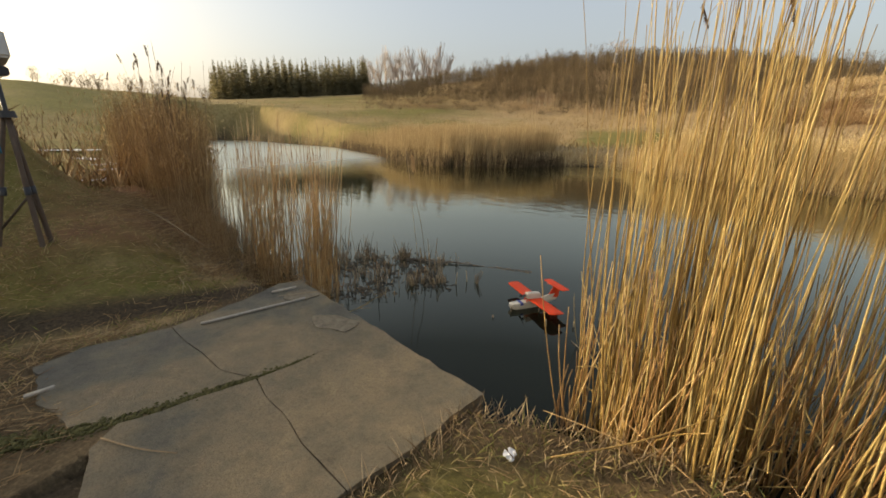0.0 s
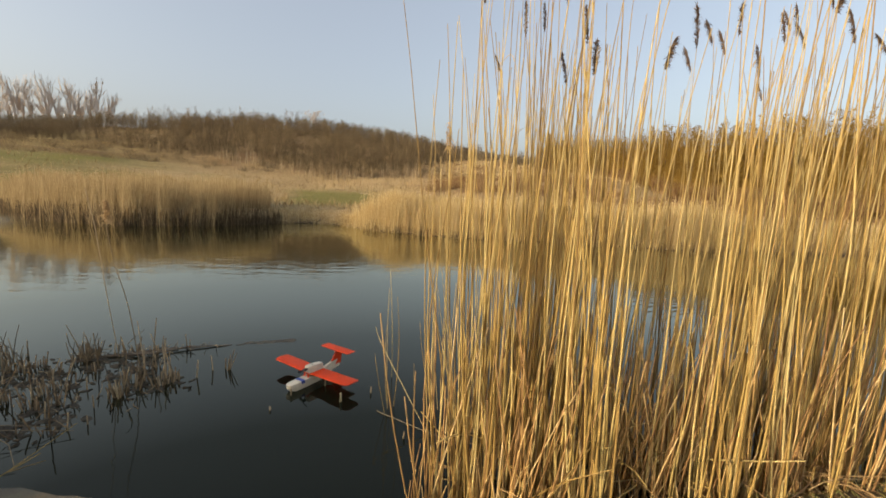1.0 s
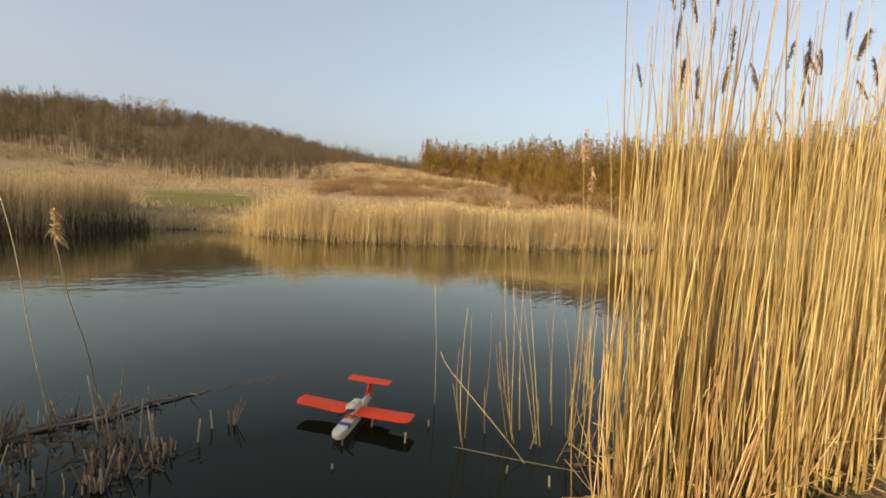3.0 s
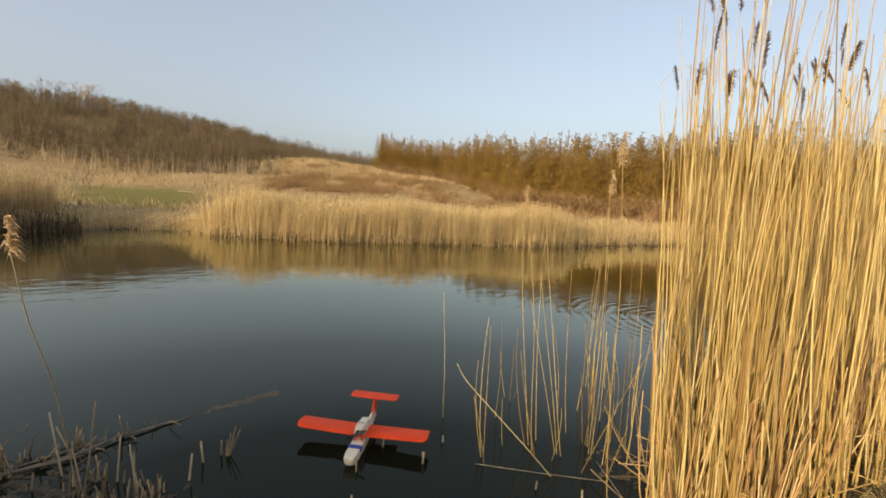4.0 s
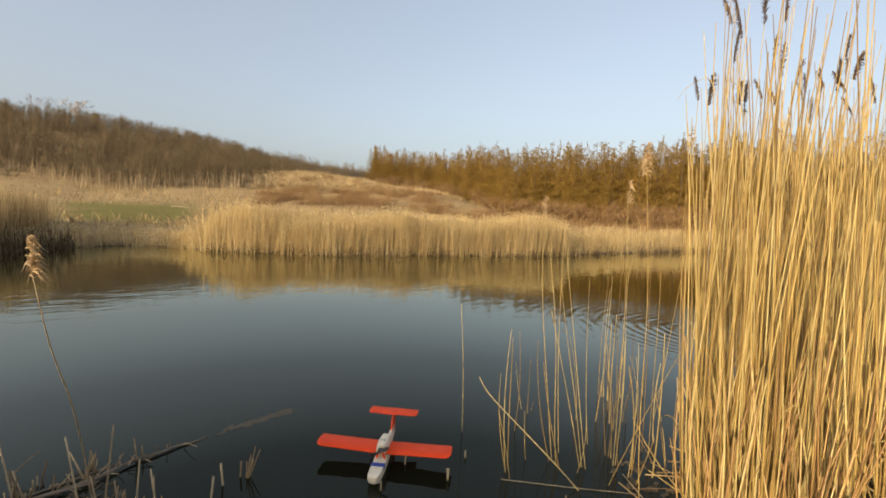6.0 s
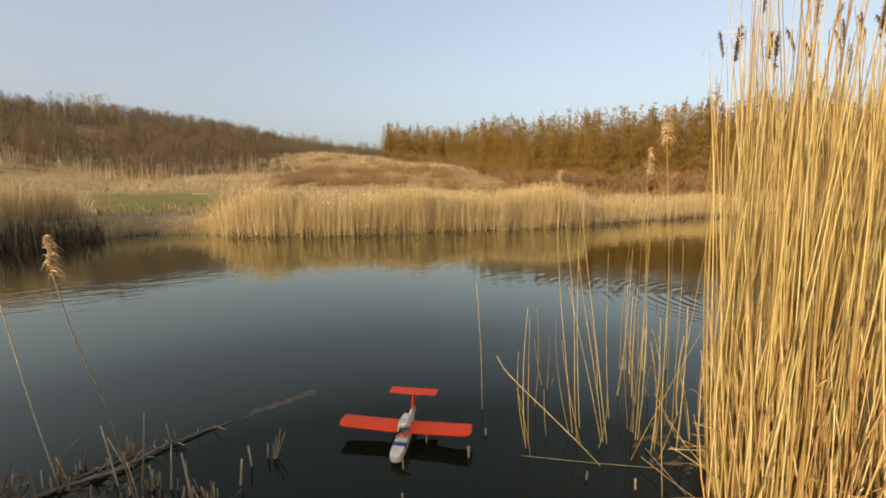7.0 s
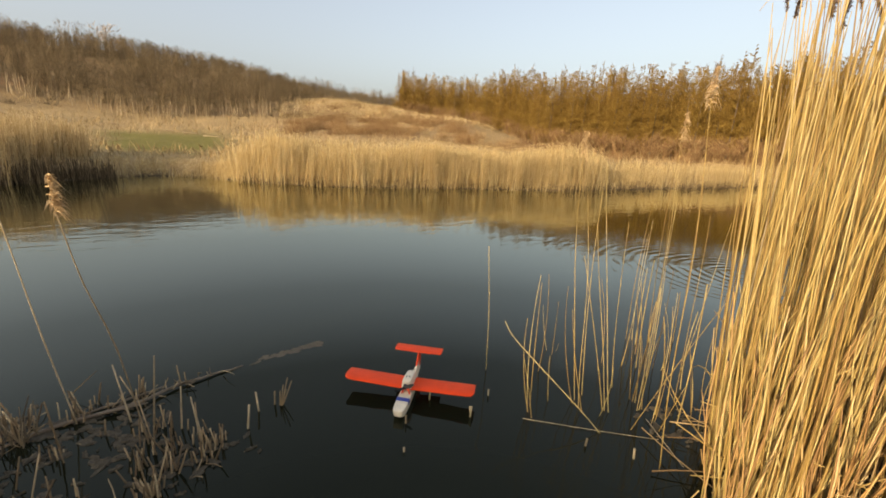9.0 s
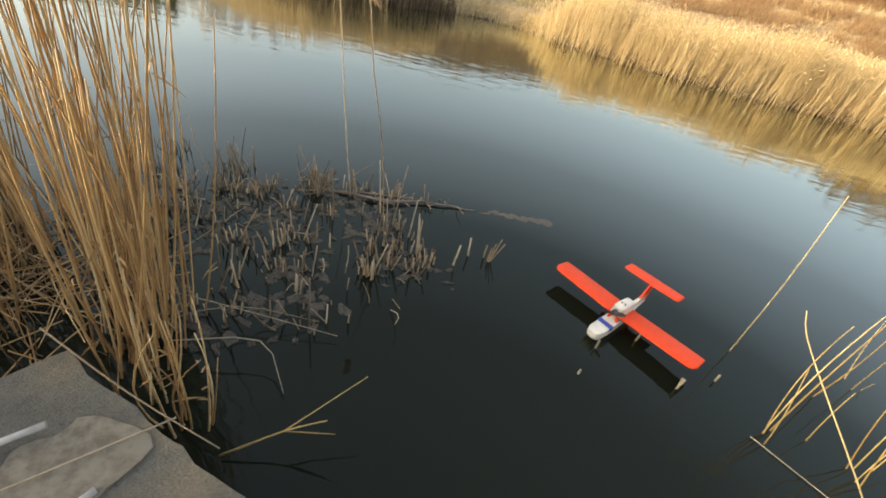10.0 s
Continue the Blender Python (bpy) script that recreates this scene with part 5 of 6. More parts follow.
for i in range(4, 25):
    x = 0.56 + 0.026 * i
    bmx = bmesh.new()
    r = random.Random(60 + i)
    bmesh.ops.create_icosphere(bmx, subdivisions=2, radius=1.0)
    for v in bmx.verts:
        v.co *= 1 + 0.7 * noise.noise(v.co * 1.7 + Vector((i, 0, 0)))
    m = Matrix.Translation((x, 2.73 + 0.22 * (x - 0.58) + r.gauss(0, 0.02), 0.0)) @ Matrix.Rotation(r.uniform(-0.4, 1.0), 4, "Z") @ Matrix.Diagonal((r.uniform(0.014, 0.035) + 0.0012 * i, r.uniform(0.008, 0.02) + 0.0006 * i, r.uniform(0.002, 0.004), 1))
    bmesh.ops.transform(bmx, matrix=m, verts=bmx.verts)
    tagged(part("floating_debris", bmx, M_DEBRIS), "small clot of brown scum floating past the log's end", "debris", "scum off the log")

# straw caught along the sunken branch
nl = 50
tl = rng.random(nl)
pl = np.stack([-0.75 + 1.2 * tl, 2.31 + 0.36 * tl + rng.normal(0, 0.03, nl), rng.uniform(0.004, 0.03, nl)], 1)
al = rng.normal(0.3, 0.9, nl)
ll = rng.uniform(0.03, 0.16, nl)
dl = np.stack([np.cos(al) * ll, np.sin(al) * ll, rng.normal(0.01, 0.03, nl)], 1)
tagged(tri_object("drift_straw", *stems(pl, pl + dl, 0.0035, 0.002, rng.normal(0, 0.006, (nl, 3)), 3, 5), M_STUB, smooth=True), "short straw caught along the sunken branch", "reed litter", kind="stuff")

# stalks laid over the water by the slab
stick("reed", [(-0.88, 0.95, 0.14), (-0.35, 1.02, 0.10), (0.17, 1.10, 0.03)], 0.0032, 0.0018, M_STUB_OB, "pale dead reed stalk laid flat over the water", "reed")
stick("reed", [(-0.60, 0.73, 0.10), (-0.30, 1.0, 0.13), (0.05, 1.15, 0.03)], 0.0032, 0.0018, M_STUB_OB, "pale dead reed stalk laid flat over the water", "reed")
stick("reed", [(-0.42, 0.76, 0.10), (-0.08, 0.88, 0.12), (0.10, 0.75, 0.02)], 0.0034, 0.002, M_STUB_OB, "snapped pale reed stalk bent over the water", "reed")
fork = stick("reed", [(0.03, 0.46, 0.02), (0.22, 0.56, 0.12), (0.36, 0.60, 0.20)], 0.0045, 0.0025, M_REED_OB, "forked yellow reed stalk leaning out over the water", "reed")
for e in ((0.44, 0.76, 0.28), (0.40, 0.58, 0.17)):
    tri_object("side_shoot", *stems([(0.22, 0.56, 0.12)], [e], 0.003, 0.0018, None, 3, 5), M_REED_OB, fork, True)
stick("reed", [(-0.62, 0.52, 0.33), (-0.20, 0.42, 0.325), (0.15, 0.36, 0.318)], 0.0034, 0.002, M_STUB_OB, "long pale reed stalk lying along the slab's edge", "reed")
stick("reed", [(-0.02, 0.40, 0.32), (-0.30, 0.05, 0.322)], 0.0028, 0.0018, M_STUB_OB, "thin pale reed stalk lying across the slab", "reed")
stick("reed", [(2.5, -0.45, 0.29), (2.85, -0.28, 0.42), (3.2, -0.10, 0.62)], 0.005, 0.003, M_REED_OB, "long pale fallen reed propped on the bank", "reed")
stick("reed", [(-5.6, 0.9, 0.58), (-3.6, 0.55, 0.62), (-2.0, 0.30, 0.50)], 0.012, 0.006, M_STUB_OB, "long pale fallen reed on the west bank", "reed")

# ---- grass and litter on the near bank ----
def bank_points(n, poly, keep):
    p = inside(poly, n)
    sdist = shore_distance(p[:, 0], p[:, 1])
    return p[keep(p[:, 0], p[:, 1], sdist)]


def off_slab(x, y, s):
    return (s > 0.12) & ~((x > slab_west(y) - 0.02) & (x < slab_east(y) + 0.01) & (y > -2.3) & (y < 0.5) & ~((x < 0.45) & (y < -1.62)))


def build_grass():
    p = bank_points(52000, [(-8, -4), (-0.6, -3.5), (-0.5, 0.4), (-3, 1.2), (-9, 4)], off_slab)
    p = p[np.abs(p[:, 0] - dark_strip(p[:, 1])) > rng.uniform(0.05, 0.4, len(p))]
    r = np.hypot(p[:, 0] - 0.7, p[:, 1] + 0.7)
    p = p[rng.random(len(p)) < np.clip(3.0 / r, 0.25, 1)]
    p = p[~((p[:, 0] < -1.2) & (rng.random(len(p)) < 0.9 * sstep(2.3, 1.1, shore_distance(p[:, 0], p[:, 1]))))]
    p = p[(np.array([noise.noise(Vector((a * 1.4, b * 1.4, 0))) for a, b in p]) > rng.normal(-0.12, 0.12, len(p)))]
    n = len(p)
    b = on_ground(p[:, 0], p[:, 1], -0.01)
    h = rng.gamma(3, 0.014, n) + 0.012
    a = rng.uniform(0, 6.28, n)
    e = b + np.stack([np.cos(a) * h * 0.8, np.sin(a) * h * 0.8, h], 1)
    V = blades(b, e, 0.007, 0.2, 2)
    tagged(tri_object("grass", *V, M_GRASS), "short patchy olive grass on the bank", "grass", kind="stuff")
    p = bank_points(9500, [(1.7, -3.2), (5.0, -3.2), (5.5, 0.1), (2.4, 0.0), (1.95, -0.2)], off_slab)
    n = len(p)
    b = on_ground(p[:, 0], p[:, 1], -0.01)
    h = rng.gamma(3, 0.016, n) + 0.012
    a = rng.uniform(0, 6.28, n)
    e = b + np.stack([np.cos(a) * h, np.sin(a) * h, h], 1)
    tagged(tri_object("grass", *blades(b, e, 0.006, 0.2, 2), M_GRASS), "mossy short grass beside the slab", "grass", kind="stuff")
    p = np.concatenate([bank_points(900, [(1.8, -2.8), (4.5, -2.8), (5, 0.2), (2.5, 0.15), (2.0, -0.15)], off_slab), bank_points(1700, [(-2.4, -3), (0.5, -3.2), (0.4, -1.7), (-0.7, -1.5), (-0.55, 0.5), (-1.6, 0.6)], off_slab), bank_points(900, [(-1.2, -2.4), (0.6, -2.6), (0.5, -1.6), (-0.7, -1.5), (-0.75, -0.9), (-1.1, -0.9)], off_slab), bank_points(3600, [(-6, -2.5), (-1, -2.5), (-0.6, 0.5), (-6, 2.4)], off_slab)])
    p = p[np.abs(p[:, 0] - dark_strip(p[:, 1])) > rng.uniform(0.0, 0.45, len(p))]
    n = len(p)
    b = on_ground(p[:, 0], p[:, 1], 0.004)
    b[:, 2] += rng.uniform(0, 0.025, n)
    a = rng.uniform(0, 6.28, n)
    L = rng.uniform(0.03, 0.16, n)
    d = np.stack([np.cos(a) * L, np.sin(a) * L, rng.normal(0.01, 0.02, n)], 1)
    tagged(tri_object("straw_litter", *stems(b, b + d, 0.0022, 0.0014, None, 1, 4), M_LITTER), "dead straw and twigs strewn over the soil", "litter", kind="stuff")
    p = np.concatenate([bank_points(520, [(1.95, -0.25), (2.45, 0.05), (3.2, 0.05), (3.4, -0.25), (2.2, -0.6)], lambda x, y, s: s > 0.02), bank_points(420, [(2.0, -0.2), (2.16, -0.25), (1.98, -1.2), (1.86, -2.3), (1.74, -2.3), (1.82, -1.14)], lambda x, y, s: s > 0.02), bank_points(1400, [(-4, -1.2), (-0.6, -1.2), (-0.55, 0.45), (-4, 1.5)], lambda x, y, s: (s > 0.05) & (s < 0.9))])
    n = len(p)
    b = on_ground(p[:, 0], p[:, 1], -0.01)
    h = rng.uniform(0.06, 0.24, n)
    a = rng.uniform(0, 6.28, n)
    e = b + np.stack([np.cos(a) * h * 0.5, np.sin(a) * h * 0.5, h], 1)
    tagged(tri_object("dry_grass", *blades(b, e, 0.005, 0.3, 3), M_STUB), "withered grass stalks at the water's edge", "grass", kind="stuff")
    # rough dry grass on the meadow beyond the reeds
    az, r = rng.uniform(-75, 85, 42000), 19 + 60 * rng.random(42000) ** 1.3
    x, y = polar(az, r)
    k = (shore_distance(x, y) > 1.5) & ~((az < -20) & (r > 27) & (rng.random(len(az)) < 0.75))
    x, y, r, az = x[k], y[k], r[k], az[k]
    g = np.exp(-((az + 5) / 6.0) ** 4 - ((r - 33) / 8.5) ** 4)
    k = rng.random(len(x)) > g * 1.2
    x, y, r = x[k], y[k], r[k]
    b = on_ground(x, y, -0.05)
    n = len(b)
    h = rng.gamma(4, 0.10, n) * (0.7 + 0.006 * r)
    a = rng.uniform(0, 6.28, n)
    e = b + np.stack([np.cos(a) * h * 0.4, np.sin(a) * h * 0.4, h], 1)
    tagged(tri_object("meadow_grass", *blades(b, e, 0.05, 0.2, 2), M_DRY), "tall pale dry grass over the rough meadow", "grass", kind="stuff")
    n = 15000
    x, y = polar(rng.uniform(7, 35, n), rng.uniform(58, 86, n))
    b = on_ground(x, y, -0.05)
    h = rng.gamma(3, 0.11, n)
    e = b + np.stack([rng.normal(0, 0.14, n), rng.normal(0, 0.14, n), h], 1)
    tagged(tri_object("meadow_grass", *blades(b, e, 0.07, 0.2, 2), M_FARL), "pale dry grass over the mound before the larches", "grass", kind="stuff")
    az, r = rng.uniform(-96, -60, 5200), 8 + 30 * rng.random(5200) ** 1.5
    x, y = polar(az, r)
    k = shore_distance(x, y) > 1.0
    b = on_ground(x[k], y[k], -0.05)
    n = len(b)
    h = rng.gamma(4, 0.11, n)
    e = b + np.stack([rng.normal(0, 0.15, n), rng.normal(0, 0.15, n), h], 1)
    tagged(tri_object("weeds", *blades(b, e, 0.035, 0.2, 2), M_LITTER), "brown dry weeds on the west field", "weeds", kind="stuff")


build_grass()

bm = bmesh.new()
bmesh.ops.create_icosphere(bm, subdivisions=3, radius=0.028)
for v in bm.verts:
    v.co *= 1 + 0.9 * noise.noise(v.co * 60) + 0.5 * noise.noise(v.co * 130)
    v.co.z *= 0.7
litter = tagged(part("plastic_litter", bm, M_WHITE), "crumpled white plastic scrap lying on the bank", "litter")
litter.matrix_basis = pose(2.33, -0.55, 0.30)


def crumpled_sheet(x, y, w, d, seed):
    bm = bmesh.new()
    bmesh.ops.create_grid(bm, x_segments=12, y_segments=8, size=0.5)
    for v in bm.verts:
        k = noise.noise(Vector((v.co.x * 5, v.co.y * 5, seed)))
        v.co.x, v.co.y, v.co.z = v.co.x * w * (1 + 0.3 * k), v.co.y * d * (1 + 0.3 * k), 0.03 + 0.05 * abs(k) + 0.02
    bmesh.ops.solidify(bm, geom=bm.faces[:], thickness=0.004)
    ob = tagged(part("plastic_sheet", bm, M_WHITE), "torn pale plastic sheet lying on the west bank", "plastic sheet", "sheets on the bank")
    ob.matrix_basis = pose(x, y, float(height(x, y)) + 0.02, 0, 0, seed * 37)


for i, (x, y, w, d) in enumerate([(-8.2, 1.4, 0.5, 0.3), (-10.6, 2.6, 0.7, 0.35), (-12.6, 3.2, 0.9, 0.4), (-16.5, 5.2, 1.6, 0.8), (-15.5, 3.6, 1.2, 0.4), (-20, 4.6, 2.0, 0.7)]):
    crumpled_sheet(x, y, w, d, i + 1)


for a, b, rad in (((-3.3, 41.8), (-2.2, 40.6), 0.055), ((-1.9, 40.0), (-0.9, 39.3), 0.05), ((-0.4, 37.4), (0.8, 36.3), 0.045)):
    mid = ((a[0] + b[0]) / 2, (a[1] + b[1]) / 2 + 0.1)
    stick("fallen_trunk", [(*q, float(height(*q)) + rad * 1.4) for q in (a, mid, b)], rad, rad * 0.55, M_STUB_OB, "pale barked fallen trunk lying in the meadow grass", "log", "trunks in the meadow")


def build_tripod():
    """A field tripod with a pale case on its head and a cloth hung from it."""
    tri = tagged(new("tripod"), "dark wooden field tripod carrying a pale case, on the grass", "tripod")
    top = Vector((0, 0, 1.25))
    for i, (x, y) in enumerate(((0.02, -0.02), (-0.10, 0.08), (-0.26, -0.28))):
        leg = tri_object("leg", *stems([(x, y, -0.02)], [tuple(top + Vector((x * 0.08, y * 0.08, 0)))], 0.024, 0.02, None, 3, 6), M_BARK, tri, True)
        tri_object("clamp", *stems([(x * 0.55, y * 0.55, 0.52)], [(x * 0.52, y * 0.52, 0.60)], 0.028, 0.028, None, 1, 8), M_BLACK, leg, True)
    for a, b in (((0.01, -0.02, 0.50), (-0.22, -0.23, 0.18)), ((0.01, -0.01, 0.62), (-0.08, 0.06, 0.2))):
        tri_object("brace", *stems([a], [b], 0.011, 0.011, None, 1, 6), M_BARK, tri, True)
    bm = bmesh.new()
    bmesh.ops.create_cone(bm, cap_ends=True, segments=16, radius1=0.07, radius2=0.06, depth=0.06, matrix=Matrix.Translation((0, 0, 1.27)))
    part("head", bm, M_BLACK, tri, "black tripod head")
    tri_object("column", *stems([(0, 0, 1.28)], [(0, 0, 1.62)], 0.02, 0.02, None, 1, 8), M_BLACK, tri, True)
    bm = bmesh.new()
    bmesh.ops.create_cube(bm, size=1, matrix=Matrix.Translation((0, 0, 1.64)) @ Matrix.Diagonal((0.20, 0.16, 0.08, 1)))
    bmesh.ops.bevel(bm, geom=bm.edges[:], offset=0.012, segments=2, affect="EDGES")
    part("bracket", bm, M_BLACK, tri, "black equipment bracket")
    bm = bmesh.new()
    bmesh.ops.create_cube(bm, size=1, matrix=Matrix.Translation((-0.06, 0, 1.84)) @ Matrix.Rotation(radians(-12), 4, "Y") @ Matrix.Diagonal((0.34, 0.24, 0.24, 1)))
    for v in bm.verts:
        if v.co.z < 1.84:
            v.co.x *= 0.75
    bmesh.ops.bevel(bm, geom=bm.edges[:], offset=0.02, segments=2, affect="EDGES")
    part("case", bm, M_PALEBOX, tri, "pale grey equipment case")
    tri.matrix_basis = pose(-2.62, -0.92, float(height(-2.62, -0.92)))
    bm = bmesh.new()
    bmesh.ops.create_grid(bm, x_segments=8, y_segments=12, size=0.5)
    for v in bm.verts:
        x, y = v.co.x, v.co.y
        v.co = Vector((x * 0.13, 0.03 * math.sin(x * 9 + y * 3), y * 0.30))
    bmesh.ops.solidify(bm, geom=bm.faces[:], thickness=0.012)
    cloth = tagged(part("hanging_cloth", bm, M_TEAL, smooth=True), "blue cloth bag hanging from the tripod", "cloth")
    cloth.matrix_basis = pose(-2.66, -1.08, float(height(-2.62, -0.92)) + 1.08, 0, 0, 70)


build_tripod()


# ---- trees ----
def bare_tree(height_m, seed, twigs=5, levels=3, spread=0.5, upright=0.5, thin=0.012):
    """Limbs and twigs of a leafless tree as tapered tubes."""
    r = np.random.default_rng(seed)
    segs, tips = [], [(np.zeros(3), np.array([0, 0, 1.0]), height_m * 0.42, 0.013 * height_m)]
    for lev in range(levels + 1):
        nxt = []
        for p, d, L, rad in tips:
            e = p + d * L
            segs.append((p, e, rad, rad * 0.6, lev))
            for k in range(twigs if lev else twigs + 3):
                t = r.uniform(0.35, 1.0)
                nd = d * upright + r.normal(0, spread, 3)
                nd[2] = abs(nd[2]) * 0.8 + 0.15
                nd /= np.linalg.norm(nd)
                nxt.append((p + d * L * t, nd, L * r.uniform(0.45, 0.75), rad * 0.45))
        tips = nxt if lev < levels else []
    b = np.array([s[0] for s in segs])
    e = np.array([s[1] for s in segs])
    r0 = np.maximum(np.array([s[2] for s in segs]), thin)
    r1 = np.maximum(np.array([s[3] for s in segs]), thin * 0.6)
    return stems(b, e, r0, r1, r.normal(0, 0.04, b.shape), 1, 3, cap=False)


def young_tree(h, seed):
    """A slender leafless sapling: forked stems and a haze of fine upright twigs."""
    r = np.random.default_rng(seed)
    n = 5
    foot = r.normal(0, 0.12, (n, 3)) * (1, 1, 0)
    top = foot + np.stack([r.normal(0, 0.5, n), r.normal(0, 0.5, n), h * r.uniform(0.75, 1.0, n)], 1)
    m = 20
    k, t = r.integers(0, n, m), r.uniform(0.3, 0.95, m)[:, None]
    b1 = foot[k] + (top[k] - foot[k]) * t
    a, L = r.uniform(0, 6.283, m), r.uniform(0.4, 1.1, m)
    e1 = b1 + np.stack([np.cos(a) * L * 0.7, np.sin(a) * L * 0.7, L * r.uniform(0.3, 0.9, m)], 1)
    q = 130
    k, t = r.integers(0, m, q), r.uniform(0.1, 1.0, q)[:, None]
    b2 = b1[k] + (e1[k] - b1[k]) * t
    a, L = r.uniform(0, 6.283, q), r.uniform(0.3, 0.8, q)
    e2 = b2 + np.stack([np.cos(a) * L * 0.6, np.sin(a) * L * 0.6, L * r.uniform(0.2, 1.0, q)], 1)
    return join(stems(foot, top, 0.026, 0.010, r.normal(0, 0.08, (n, 3)), 2, 3, cap=False), stems(b1, e1, 0.02, 0.01, None, 1, 3, cap=False), blades(b2, e2, 0.034, 0.0, 1))


def build_thicket():
    """Bare young woodland over the hillside beyond the pond."""
    forms = [young_tree(4.2, 100 + i) for i in range(6)]
    az, r = rng.uniform(-42, 22, 4300), 57 + 72 * rng.random(4300) ** 0.8
    k = ~((az > 4) & (r < 58 + 3.0 * (az - 4) + rng.normal(0, 3, len(az))))
    k &= r > np.interp(az, [-42, -22, -17, -13, -10, -4, 3, 10, 22], [86, 66, 65, 62, 57.5, 57, 60, 62, 66])
    k &= np.array([noise.noise(Vector((a * 0.12, b * 0.05, 5))) for a, b in zip(az, r)]) > np.where(az > 0, -0.6, -0.22)
    az, r = az[k], r[k]
    x, y = polar(az, r)
    pos = on_ground(x, y, -0.1)
    sc = rng.uniform(0.55, 1.1, len(x)) * np.interp(az, [-38, -20, 3, 13], [0.75, 1.0, 1.0, 0.6]) * np.interp(r, [57, 100, 125], [0.85, 0.9, 1.05])
    sets = []
    for i, f in enumerate(forms):
        s = slice(i, None, len(forms))
        sets.append(scatter(f, pos[s], rng.uniform(0, 6.28, len(pos[s])), sc[s]))
    tagged(tri_object("bare_thicket", *join(*sets), M_TWIG), "leafless brown young woodland covering the hillside", "woodland", kind="stuff")
    # taller, sparser trees that make the ragged skyline
    n = 520
    az, r = np.concatenate([rng.uniform(-33, 21.5, 360), rng.uniform(5, 22.5, 160)]), rng.uniform(112, 127, n)
    x, y = polar(az, r)
    pos = on_ground(x, y, -0.1)
    crest = np.interp(az, [-33, -29, -24, -18, -12, -6, 0, 8, 15, 21], [7.3, 7.7, 8.4, 9.1, 9.4, 8.7, 8.2, 7.4, 6.6, 5.9])
    tall = EYE[2] + r * np.tan(np.radians(crest)) - pos[:, 2]
    sc = np.clip(tall / 4.2, 0.35, 1.6) * np.where(rng.random(n) < 0.24, rng.uniform(1.05, 1.45, n), rng.uniform(0.5, 0.9, n))
    wide = np.stack([sc * rng.uniform(0.8, 1.5, n), sc * rng.uniform(0.8, 1.5, n), sc], 1)
    wide[sc > 1.0, :2] *= 0.62
    sets = [scatter(f, pos[i::6], rng.uniform(0, 6.28, len(pos[i::6])), wide[i::6]) for i, f in enumerate(forms)]
    tagged(tri_object("crest_trees", *join(*sets), M_CREST), "ragged row of leafless trees along the hill's crest", "woodland", kind="stuff")
    # pale thin trunks along the wood's lower edge
    n = 240
    az = rng.uniform(-21, 10, n)
    r = np.interp(az, [-21, -17, -13, -10, -4, 3, 10], [64, 63, 60, 56, 55.5, 58, 60]) + rng.uniform(0, 3, n)
    x, y = polar(az, r)
    b = on_ground(x, y, -0.1)
    t = reed_tops(n, b, rng.uniform(1.0, 2.2, n), 0.0, 0.0, 0.08)
    tagged(tri_object("saplings", *stems(b, t, rng.uniform(0.02, 0.042, n), 0.012, rng.normal(0, 0.06, (n, 3)) * (1, 1, 0), 3, 4), M_SAPLING), "pale bare saplings along the wood's lower edge", "saplings", kind="stuff")
    # low brush under it and the russet brambles on the near slope
    nb = 70
    fb = rng.normal(0, 0.22, (nb, 3)) * (1, 1, 0)
    tuftf = blades(fb, fb + np.stack([rng.normal(0, 0.28, nb), rng.normal(0, 0.28, nb), rng.uniform(0.2, 0.85, nb)], 1), 0.03, 0.2, 1)
    az, r = np.concatenate([rng.uniform(-42, 24, 1300), rng.uniform(7, 36, 60)]), np.concatenate([58 + 70 * rng.random(1300), rng.uniform(58, 84, 60)])
    k = ~((az > 9) & (r > 62) & (r < 84))
    az, r = az[k], r[k]
    x, y = polar(az, r)
    v = scatter(tuftf, on_ground(x, y, -0.1), rng.uniform(0, 6.28, len(x)), rng.uniform(0.8, 1.8, len(x)))
    tagged(tri_object("undergrowth", *v, M_TWIG), "brown undergrowth on the wooded hillside", "undergrowth", kind="stuff")
    az, r = np.concatenate([rng.uniform(8, 31, 2100), rng.uniform(30, 88, 900), rng.uniform(9, 34, 330)]), np.concatenate([40 + 25 * rng.beta(1.6, 2.0, 2100), rng.uniform(38, 47, 900), rng.uniform(58, 74, 330)])
    k = np.array([noise.noise(Vector((a * 0.33, b * 0.22, 9))) for a, b in zip(az, r)]) > rng.normal(0.08, 0.16, len(az))
    az, r = az[k], r[k]
    x, y = polar(az, r)
    v = scatter(tuftf, on_ground(x, y, -0.1), rng.uniform(0, 6.28, len(x)), rng.uniform(0.6, 1.75, len(x)))
    tagged(tri_object("bramble_scrub", *v, M_RUSSET), "low russet bramble scrub before the larches", "scrub", kind="stuff")


build_thicket()


